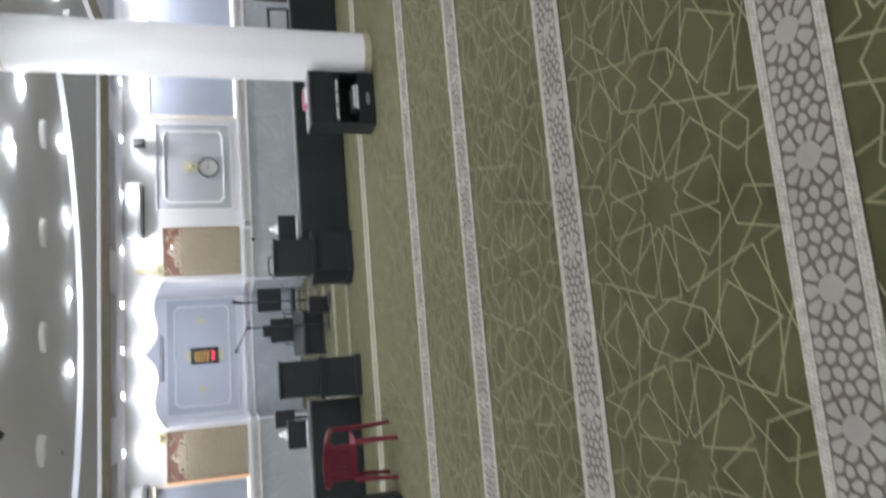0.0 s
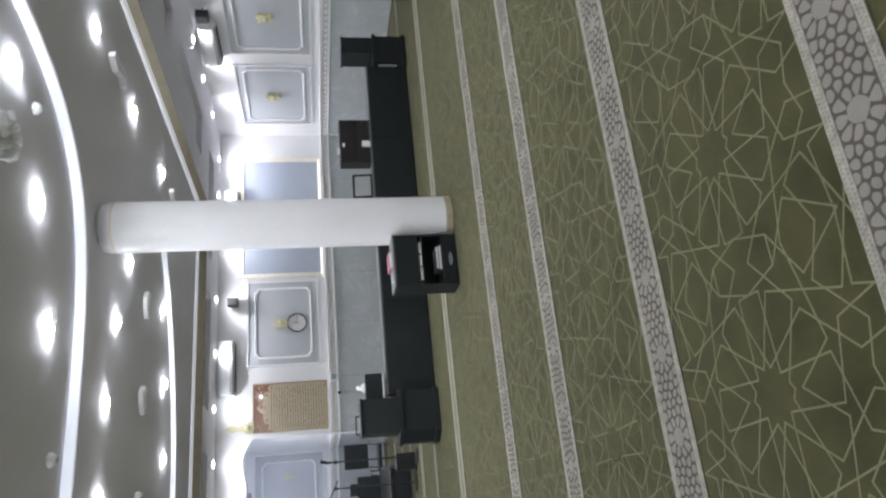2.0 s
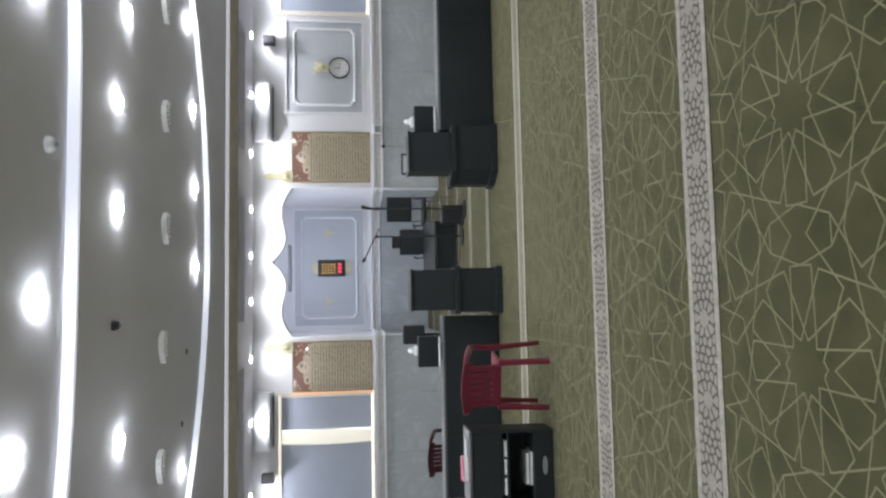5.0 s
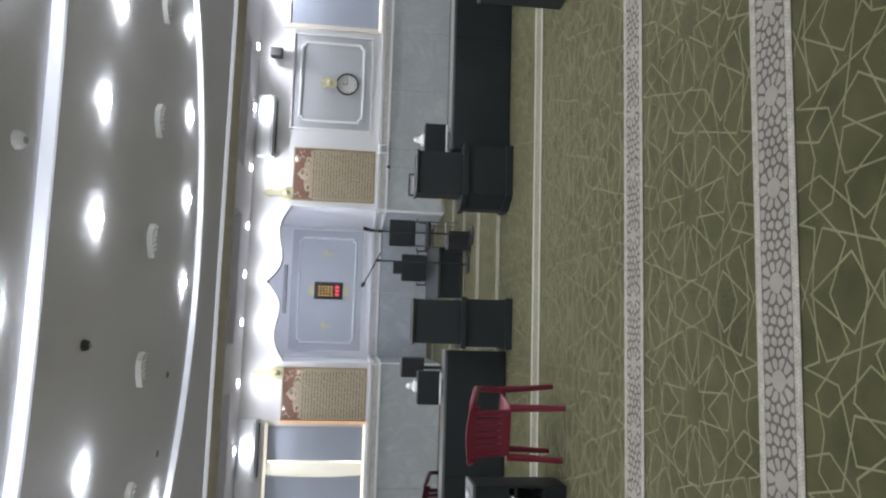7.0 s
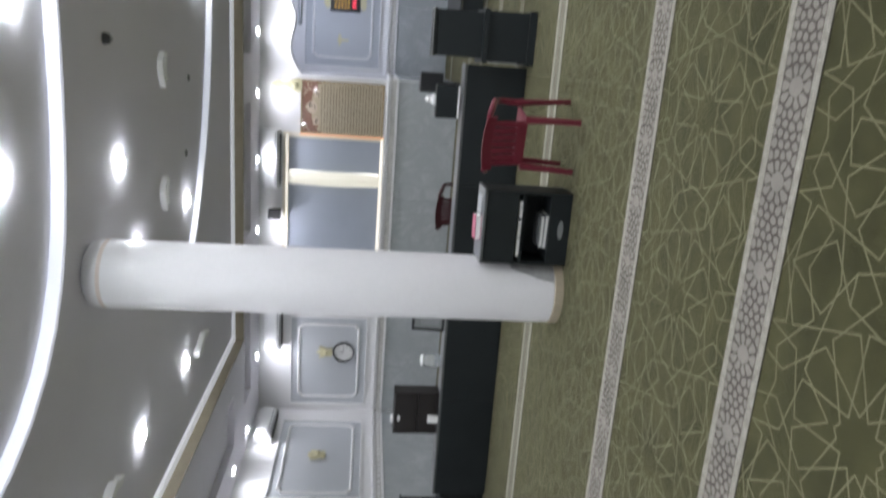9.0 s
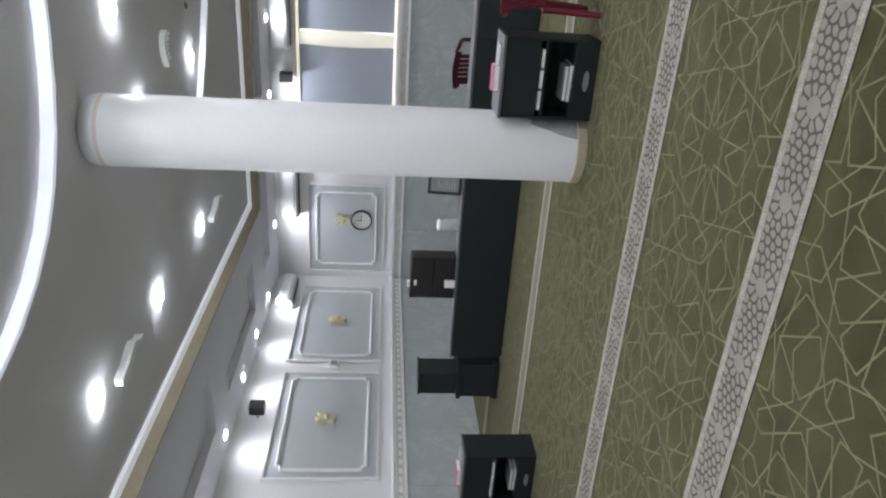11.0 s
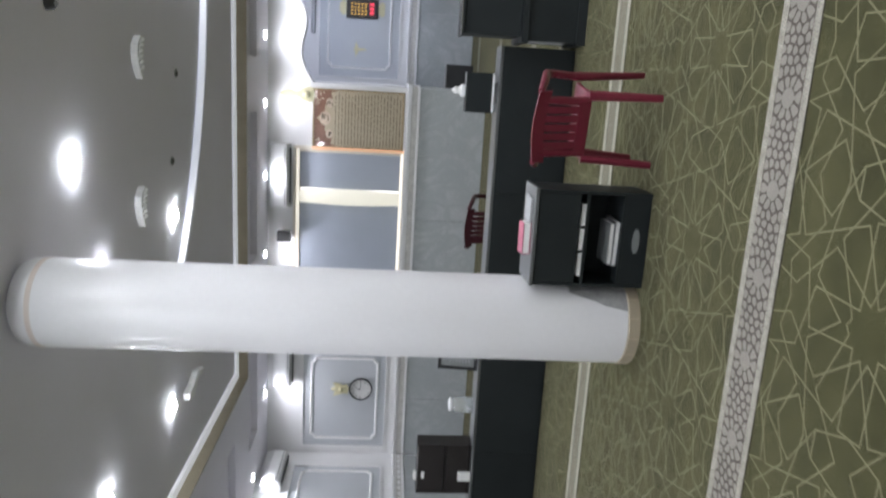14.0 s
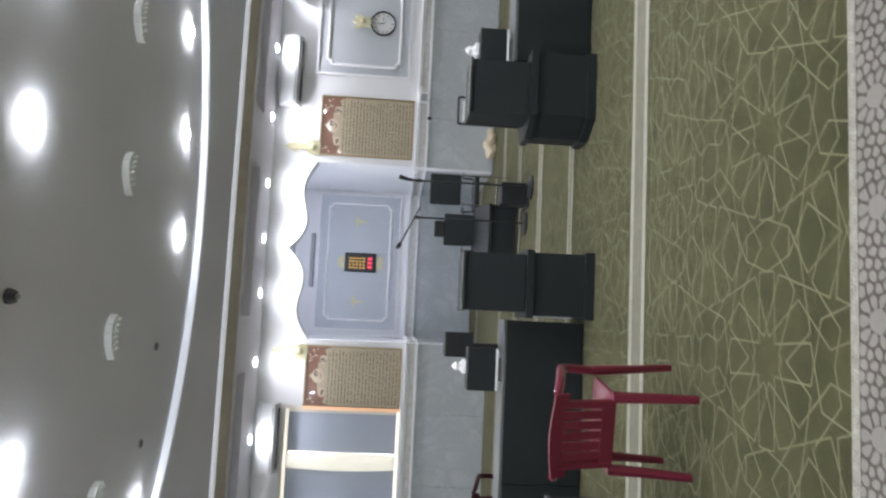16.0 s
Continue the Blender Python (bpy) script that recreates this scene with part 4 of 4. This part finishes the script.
def wall_clock(x, z, label):
    c = thing("wall_clock", pose(x, FRONT - 0.013, z), label, "clock", "round wall clocks")
    def ring(r0, r1, y0, y1):
        bm = bmesh.new()
        rows = [[bm.verts.new((r * math.cos(t), y, r * math.sin(t))) for r, y in ((r0, y0), (r1, y0), (r1, y1), (r0, y1))] for t in [2 * math.pi * k / 40 for k in range(40)]]
        for p, q in zip(rows, rows[1:] + rows[:1]):
            for k in range(4):
                bm.faces.new((p[k], p[(k + 1) % 4], q[(k + 1) % 4], q[k]))
        return bm
    part("rim", ring(0.186, 0.206, -0.045, -0.001), PLASTICB, c, smooth=True)
    face = bmesh.new()
    prism(face, blob(0, 0, 0.187, 0.187, n=40), -0.02, -0.004)
    face = part("face", face, PAPER, c, "white clock face")
    for k in range(12):
        t = math.pi * k / 6
        part("hour_mark", boxes((0.15 * math.cos(t) - 0.006, 0.15 * math.cos(t) + 0.006, -0.0215, -0.0202, 0.15 * math.sin(t) - 0.012, 0.15 * math.sin(t) + 0.012)), PLASTICB, face)
    part("pointer", boxes((-0.005, 0.005, -0.024, -0.022, -0.01, 0.09), (-0.004, 0.11, -0.0265, -0.0245, -0.004, 0.004)), PLASTICB, face)
    return c


wall_clock(4.40, 1.91, "round black-rimmed wall clock with a white face")
ornament(pose(4.40, FRONT - 0.014, 2.24))
wall_clock(-6.10, 1.90, "round black-rimmed wall clock with a white face")
ornament(pose(-6.10, FRONT - 0.014, 2.25))
# gilt pear-shaped sconces over the posters
def sconce(x):
    s = thing("wall_sconce", pose(x, FRONT - 0.002, 2.80), "pale gilt plaster finial on the arch shoulder", "ornament", "gilt finials")
    out = [(0, 0.0), (0.11, 0.02), (0.12, 0.10), (0.09, 0.18), (0.05, 0.24), (0.04, 0.34), (0.075, 0.40), (0.05, 0.48), (0.0, 0.56)]
    part("finial", prism(bmesh.new(), out + [(-px, pz) for px, pz in out[-2:0:-1]], -0.03, -0.002), GILT, s)
    part("boss", lathe(bmesh.new(), [(0.03, 0.07), (0.055, 0.10), (0.06, 0.14), (0.03, 0.19)], 12, 0, -0.03), GILT, s, smooth=True)
sconce(2.27)
sconce(-0.98)

# digital prayer clock and the two small ornaments in the niche
clock = thing("digital_prayer_clock", pose(0.645, NICHE_BACK - 0.018, 1.88), "black digital prayer-time clock with amber and red digits", "digital clock")
part("case", boxes((-0.185, 0.185, -0.06, -0.001, 0, 0.61), bevel=0.01), PLASTICB, clock)
screen = part("screen", boxes((-0.155, 0.155, -0.064, -0.0605, 0.05, 0.56)), DARK, clock)
for r in range(5):
    for k in range(4):
        part("amber_digit", boxes((-0.12 + 0.062 * k, -0.093 + 0.062 * k, -0.068, -0.0645, 0.22 + 0.066 * r, 0.255 + 0.066 * r)), AMBER, screen)
for k in range(3):
    part("red_digit", boxes((-0.11 + 0.08 * k, -0.055 + 0.08 * k, -0.068, -0.0645, 0.08, 0.16)), REDLED, screen)
for z0, z1 in ((-0.13, -0.002), (0.612, 0.74)):
    part("mount", prism(bmesh.new(), [(-0.11, z0), (0.11, z0), (0.14, (z0 + z1) / 2), (0.07, z1), (-0.07, z1), (-0.14, (z0 + z1) / 2)], -0.03, -0.002), GILT, clock, "pale gilt plaster mount")
for x in (-0.12, 1.45):
    o = thing("wall_ornament", pose(x, NICHE_BACK - 0.018, 2.22), "small pale T-shaped plaster ornament", "ornament", "niche ornaments")
    part("plaster", prism(bmesh.new(), [(-0.015, -0.13), (0.015, -0.13), (0.03, 0.02), (0.14, 0.07), (0.03, 0.09), (0, 0.12), (-0.03, 0.09), (-0.14, 0.07), (-0.03, 0.02)], -0.02, -0.002), GILT, o)


# ---- ceiling things ----
def ceiling_ornament(x, y, turn, big):
    """A thick plaster plate cut to a scroll: a long bracket shape, or a leaf with a tail."""
    o = thing("ceiling_ornament", pose(x, y, CEIL - 0.001, 0, 0, turn), "thick white plaster scroll fixed to the ceiling", "ceiling ornament", "plaster ceiling ornaments")
    bm = bmesh.new()
    if big:
        line = [(-0.34, 0.035), (-0.25, 0.045), (-0.15, 0.055), (-0.08, 0.015), (0.0, -0.02), (0.07, -0.03), (0.12, 0.0), (0.17, 0.03), (0.23, 0.01)]
        wide = [0.035, 0.06, 0.07, 0.06, 0.05, 0.042, 0.035, 0.032, 0.018]
        out = [(px, py + w) for (px, py), w in zip(line, wide)] + [(px, py - w) for (px, py), w in zip(line[::-1], wide[::-1])]
        prism(bm, out, -0.07, 0.0, "z")
        part("scroll", bm, MOULD, o, "thick white scrolled plate")
        part("lip", tube(bmesh.new(), [(px, py - w * 0.9, -0.066) for (px, py), w in zip(line, wide)], 0.014, 6), MOULD, o, "raised rolled edge", smooth=True)
        return o
    line = [(-0.19, 0.045), (-0.14, 0.010), (-0.07, -0.008), (0.0, -0.010), (0.07, 0.0), (0.13, 0.025), (0.16, 0.04)]
    wide = [0.018, 0.03, 0.055, 0.075, 0.08, 0.06, 0.025]
    prism(bm, [(px, py + w) for (px, py), w in zip(line, wide)] + [(px, py - w) for (px, py), w in zip(line[::-1], wide[::-1])], -0.055, 0.0, "z")
    part("leaf", bm, MOULD, o, "thick white leaf-shaped plate")
    bm = bmesh.new()
    for i in range(6):
        px, py, w = -0.10 + 0.045 * i, 0.02 * (abs(i - 2.5) - 1.5), 0.030 + 0.006 * (i % 3)
        tube(bm, [(px - 0.02, py - w, -0.053), (px, py, -0.066), (px + 0.012, py + w, -0.053)], [0.008, 0.015, 0.007], 6)
    tagged(part("leaf_ribs", bm, MOULD, o, smooth=True), kind="stuff")
    return o


for i, x in enumerate((-1.87, -0.615, 0.68, 1.93, 3.15)):
    ceiling_ornament(x, 9.26 - 0.1 * abs(i - 2) / 2, 6 - 3 * i, False)
for y in (7.23, 10.65):
    ceiling_ornament(-4.13, y, 82, True)
    ceiling_ornament(5.33, y, 98, True)
rosette = thing("ceiling_rosette", pose(3.05, 4.78, CEIL + 0.029, 0, 0, 20), "white plaster rosette of curled leaves on the ceiling", "ceiling ornament")
part("plate", lathe(bmesh.new(), [(0.06, -0.05), (0.13, -0.03), (0.15, 0.0)], 16), MOULD, rosette, smooth=True)
for i in range(8):
    t = math.pi * i / 4
    bm = tube(bmesh.new(), [(0.05 * math.cos(t), 0.05 * math.sin(t), -0.045), (0.11 * math.cos(t + 0.1), 0.11 * math.sin(t + 0.1), -0.075), (0.17 * math.cos(t + 0.3), 0.17 * math.sin(t + 0.3), -0.055), (0.19 * math.cos(t + 0.5), 0.19 * math.sin(t + 0.5), -0.02)], [0.02, 0.034, 0.03, 0.012], 8)
    part("curled_leaf", bm, MOULD, rosette, smooth=True)
def detector(x, y, z, mat, r, label, cat):
    d = thing("smoke_detector", pose(x, y, z - 0.001), label, cat)
    part("body", lathe(bmesh.new(), [(r * 0.5, -0.055), (r * 0.8, -0.045), (r, -0.02), (r, 0)], 20), mat, d, smooth=True)
    part("cap", lathe(bmesh.new(), [(r * 0.3, -0.068), (r * 0.42, -0.055)], 16), GREY, d, smooth=True)
detector(0.94, 6.40, CEIL + 0.03, ACW, 0.06, "round white smoke detector on the ceiling", "smoke detector")
detector(3.55, 5.20, CEIL, ACW, 0.05, "small round white smoke detector on the ceiling", "smoke detector")
detector(-0.36, 7.71, CEIL, DARK, 0.046, "unlit dark ceiling downlight", "downlight")
for x, y in ((-0.75, 10.35), (-1.6, 10.15)):
    d = thing("ceiling_fitting", pose(x, y, CEIL - 0.001), "small flat dark ceiling fitting", "ceiling fitting", "dark ceiling fittings")
    part("plate", lathe(bmesh.new(), [(0.035, -0.012), (0.042, -0.006), (0.042, 0)], 18), PLATE, d, smooth=True)
    part("insert", lathe(bmesh.new(), [(0.02, -0.017), (0.024, -0.0125)], 14), DARK, d, smooth=True)


# ---- things on and behind the low cabinets ----
TOPZ = 0.646
def tissue_box(x, y):
    t = thing("box_stand", pose(x, y, TOPZ), "black box with pale feet on the low cabinet", "box", "black boxes")
    part("box", boxes((-0.17, 0.17, 0, 0.18, 0.022, 0.265), bevel=0.004), BLACKWOOD, t)
    part("bottom_trim", boxes((-0.165, 0.165, -0.004, -0.0005, 0.024, 0.040)), ACW, t, "bright trim strip")
    for s in (-0.12, 0.12):
        part("foot", boxes((s - 0.03, s + 0.03, 0.01, 0.05, 0, 0.021)), GREY, t)
    p = thing("tissue_pack", pose(x + 0.01, y + 0.06, TOPZ + 0.266), "white tissue pack with a pulled tissue", "tissues", "tissue packs")
    part("pack", boxes((-0.055, 0.055, 0, 0.11, 0, 0.035), bevel=0.008), ACW, p)
    part("tissue", lathe(bmesh.new(), [(0.045, 0.036), (0.030, 0.06), (0.035, 0.085), (0.008, 0.115)], 7, 0, 0.055), PAPER, p)
tissue_box(-0.76, 9.20)
tissue_box(1.90, 9.24)


def shelf_cabinet(x, y, w, h, label):
    c = thing("shelf_cabinet", pose(x, y, TOPZ), label, "cabinet", "dark display cabinets")
    a, d = w / 2, 0.20
    for sp in ((-a, -a + 0.018, 0, d, 0, h), (a - 0.018, a, 0, d, 0, h)):
        part("side", boxes(sp), DARKWOOD, c)
    part("back", boxes((-a + 0.018, a - 0.018, d - 0.012, d, 0, h)), DARKWOOD, c)
    for z in (0.0, h * 0.45, h - 0.018):
        part("shelf", boxes((-a + 0.0185, a - 0.0185, 0.002, d - 0.013, z, z + 0.010)), DARKWOOD, c)
    door = part("door", boxes((-a + 0.02, a - 0.02, 0.003, 0.013, h * 0.45 + 0.02, h - 0.02), bevel=0.002), DARKWOOD, c)
    part("drawer_front", boxes((-a + 0.02, a - 0.02, 0.003, 0.013, 0.02, h * 0.45 - 0.003), bevel=0.002), DARKWOOD, c)
    part("label_plate", boxes((-0.10, -0.03, 0.0, 0.0025, h - 0.075, h - 0.045)), PAPER, door, "small white label")
    b = thing("small_carton", pose(x - 0.06, y - 0.040, TOPZ), "small white carton standing before the dark cabinet", "carton", "cartons")
    part("carton", boxes((-0.045, 0.045, 0, 0.036, 0, 0.12), bevel=0.003), PAPER, b)
    b = thing("small_carton", pose(x - 0.12, y + 0.06, TOPZ + h), "small pale packet on the dark cabinet", "packet", "cartons")
    part("carton", boxes((-0.04, 0.04, 0, 0.06, 0, 0.03), bevel=0.003), PAPER, b)
    return c


shelf_cabinet(-4.36, 9.16, 0.52, 0.52, "dark brown closed cabinet with a small white label")
shelf_cabinet(5.56, 9.18, 0.72, 0.45, "dark brown closed cabinet with a small white label")


def table_frame(x, y, w, h, label, sheet_mat=PAPER):
    f = thing("picture_frame", pose(x, y, TOPZ, -6), label, "picture frame", "framed notices")
    part("frame", frame_bm(-w / 2, w / 2, 0, h, 0.03, 0, 0.018), PLASTICB, f)
    part("paper", boxes((-w / 2 + 0.031, w / 2 - 0.031, 0.006, 0.012, 0.031, h - 0.031)), sheet_mat, f, "printed sheet")
    part("notice_print", boxes(*[(-w / 2 + 0.07, w / 2 - 0.08 - 0.02 * (k % 3), 0.004, 0.0055, 0.07 + 0.03 * k, 0.08 + 0.03 * k) for k in range(int((h - 0.14) / 0.03))]), GREY, f, "illegible lines of print")


table_frame(4.83, 9.20, 0.38, 0.29, "black framed notice standing on the low cabinet", GREY)
table_frame(-3.215, 9.20, 0.25, 0.37, "black framed grey notice standing on the low cabinet", PLATE)
bottle = thing("clear_dispenser", pose(-3.75, 9.24, TOPZ), "clear plastic water dispenser on the low cabinet", "dispenser")
part("jar", lathe(bmesh.new(), [(0.075, 0.0), (0.08, 0.02), (0.08, 0.17), (0.06, 0.20)], 20, 0, 0.08), CLEAR, bottle, smooth=True)
part("lid", lathe(bmesh.new(), [(0.062, 0.201), (0.065, 0.225), (0.03, 0.235)], 20, 0, 0.08), ACW, bottle, smooth=True)
part("tap", tube(bmesh.new(), [(0, 0.0, 0.04), (0, -0.04, 0.035)], 0.012, 8), GREY, bottle)

# wire rack behind the angled lectern
rack = thing("wire_rack", pose(1.46, 9.62, 0), "black wire magazine rack behind the lectern", "rack")
for dx in (-0.12, 0.12):
    part("upright", tube(bmesh.new(), [(dx, 0, 0.001), (dx, 0, 1.04)], 0.011, 8), PLASTICB, rack)
    part("foot", tube(bmesh.new(), [(dx, -0.12, 0.012), (dx, 0.12, 0.012)], 0.011, 8), PLASTICB, rack)
for z in (0.76, 0.87, 0.96, 1.04):
    part("rung", tube(bmesh.new(), [(-0.12, 0, z), (0.12, 0, z)], 0.010, 8), PLASTICB, rack)
part("leaflet", boxes((-0.09, 0.09, 0.012, 0.022, 0.77, 1.0)), PAPER, rack, "white leaflets")


def office_chair(x, y, turn, back, label):
    c = thing("office_chair", pose(x, y, 0, 0, 0, turn), label, "chair", "black chairs in front of the niche")
    part("seat", boxes((-0.22, 0.22, -0.2, 0.22, 0.43, 0.49), bevel=0.02), BLACK, c)
    part("backrest", boxes((-0.21, 0.21, 0.20, 0.25, back - 0.42, back), bevel=0.02), BLACK, c)
    for s in (-1, 1):
        part("frame_post", tube(bmesh.new(), [(s * 0.20, 0.24, 0.001), (s * 0.20, 0.24, 0.45), (s * 0.19, 0.225, back - 0.1)], 0.012, 8), CHROME, c)
        part("leg", tube(bmesh.new(), [(s * 0.20, -0.2, 0.001), (s * 0.20, -0.18, 0.43)], 0.012, 8), CHROME, c)
        part("arm", tube(bmesh.new(), [(s * 0.23, -0.15, 0.43), (s * 0.24, -0.14, 0.63), (s * 0.24, 0.2, 0.65)], 0.013, 8), PLASTICB, c)
    part("stretcher", tube(bmesh.new(), [(-0.2, 0.24, 0.2), (0.2, 0.24, 0.2)], 0.009, 8), CHROME, c)
    return c


office_chair(1.37, 13.2, 180, 1.10, "black padded chair with a steel frame")


def mic_stand(x, y, turn, boom):
    m = thing("microphone_stand", pose(x, y, 0, 0, 0, turn), "black microphone stand with a thin boom" if boom else "black upright microphone stand", "microphone stand", "microphone stands")
    part("base", lathe(bmesh.new(), [(0.14, 0.001), (0.14, 0.018), (0.03, 0.035)], 24), PLASTICB, m, smooth=True)
    part("pole", tube(bmesh.new(), [(0, 0, 0.03), (0, 0, 1.28)], 0.011, 8), PLASTICB, m)
    part("clutch", lathe(bmesh.new(), [(0.02, 1.26), (0.022, 1.31), (0.012, 1.33)], 12), PLASTICB, m, smooth=True)
    if boom:
        arm = part("boom_arm", tube(bmesh.new(), [(0.12, 0, 1.26), (-0.31, 0, 1.47)], 0.009, 8), PLASTICB, m)
        part("microphone", tube(bmesh.new(), [(-0.31, 0, 1.47), (-0.34, 0, 1.485), (-0.38, 0, 1.51)], [0.014, 0.026, 0.022], 10), PLASTICB, arm, smooth=True)
    else:
        part("microphone", tube(bmesh.new(), [(0, 0, 1.32), (0.0, -0.03, 1.42), (0.02, -0.06, 1.52)], [0.012, 0.02, 0.028], 10), PLASTICB, m, smooth=True)
    return m


mic_stand(1.18, 11.5, 0, False)
mic_stand(0.80, 11.8, 0, True)


def floor_desk(x, y, w, d, h, label):
    """Low reading desk: two folding sides and a sloping top."""
    t = thing("reading_desk", pose(x, y, 0), label, "reading desk", "black reading desks")
    for s in (-1, 1):
        part("side", prism(bmesh.new(), [(0, 0.001), (d, 0.001), (d, h), (0, h * 0.72)], s * w / 2 - 0.01, s * w / 2 + 0.01, "x"), BLACKWOOD, t)
    part("top", prism(bmesh.new(), [(-0.02, h * 0.725), (d + 0.02, h * 1.01), (d + 0.02, h * 1.01 + 0.02), (-0.02, h * 0.725 + 0.02)], -w / 2 - 0.02, w / 2 + 0.02, "x"), BLACKWOOD, t)
    part("front", boxes((-w / 2 + 0.011, w / 2 - 0.011, 0.03, 0.045, 0.05, h * 0.7)), BLACKWOOD, t)
    return t


floor_desk(0.70, 12.2, 0.72, 0.4, 0.50, "low black reading desk before the niche")
chairdark = office_chair(0.80, 13.0, 180, 0.90, "black padded chair with a steel frame")
monitor = thing("loudspeaker_box", pose(-0.62, 10.6, 0), "black loudspeaker on a stand behind the low cabinet", "loudspeaker")
part("cabinet", boxes((-0.12, 0.12, -0.1, 0.14, 0.72, 1.0), bevel=0.01), PLASTICB, monitor)
part("stand", tube(bmesh.new(), [(0, 0, 0.03), (0, 0, 0.72)], 0.02, 8), PLASTICB, monitor)
part("base", lathe(bmesh.new(), [(0.16, 0.001), (0.16, 0.02), (0.03, 0.035)], 20), PLASTICB, monitor, smooth=True)

foot_box = thing("floor_box", pose(1.12, 11.62, 0), "small black equipment box at the foot of a microphone stand", "equipment box")
part("case", boxes((-0.13, 0.13, 0.0, 0.26, 0.03, 0.33), bevel=0.012), PLASTICB, foot_box)
part("skid", boxes((-0.16, 0.16, -0.02, 0.28, 0.001, 0.029), bevel=0.008), PLASTICB, foot_box)
small_box = thing("small_speaker", pose(0.80, 12.78, 0.901), "small black speaker resting on the chair back", "loudspeaker")
part("case", boxes((-0.10, 0.10, -0.05, 0.05, 0, 0.13), bevel=0.01), PLASTICB, small_box)

# small fittings on the ledge
def socket(at, label="white socket box on the wall ledge"):
    s = thing("socket_box", at, label, "socket", "socket boxes")
    part("plate", boxes((-0.09, 0.09, -0.05, -0.001, 0, 0.16), bevel=0.008), ACW, s)
    part("insert", boxes((-0.06, 0.06, -0.055, -0.0505, 0.03, 0.13), bevel=0.003), GREY, s)
socket(pose(3.18, FRONT - 0.072, 1.10))
socket(pose(LEFT + 0.001, 11.70, 2.15, 0, 0, 90), "white switch box between the wall panels")
hook = thing("cable", pose(2.85, FRONT - 0.08, 0.85), "thin grey cable hanging from the ledge", "cable")
part("wire", tube(bmesh.new(), [(0, 0, 0.22), (0.005, -0.004, 0.05), (-0.02, 0, -0.25), (-0.01, 0.05, -0.845)], 0.006, 6), GREY, hook)
part("plug", lathe(bmesh.new(), [(0.025, 0.2), (0.03, 0.23), (0.02, 0.26)], 10), PLASTICB, hook, smooth=True)

# cloth left on the floor by the wall
cloth = thing("cloth_bundle", pose(2.45, FRONT - 0.22, 0), "crumpled beige cloth bundle on the floor by the wall", "cloth")
bm = bmesh.new()
bmesh.ops.create_icosphere(bm, subdivisions=3, radius=1.0)
for v in bm.verts:
    n = 1 + 0.16 * math.sin(7 * v.co.x + 2 * v.co.z) + 0.12 * math.sin(9 * v.co.y - 5 * v.co.x)
    v.co = Vector((v.co.x * 0.23 * n, v.co.y * 0.12 * n, max(0.001, 0.07 + v.co.z * 0.11 * n)))
part("fabric", bm, CLOTH, cloth, smooth=True)
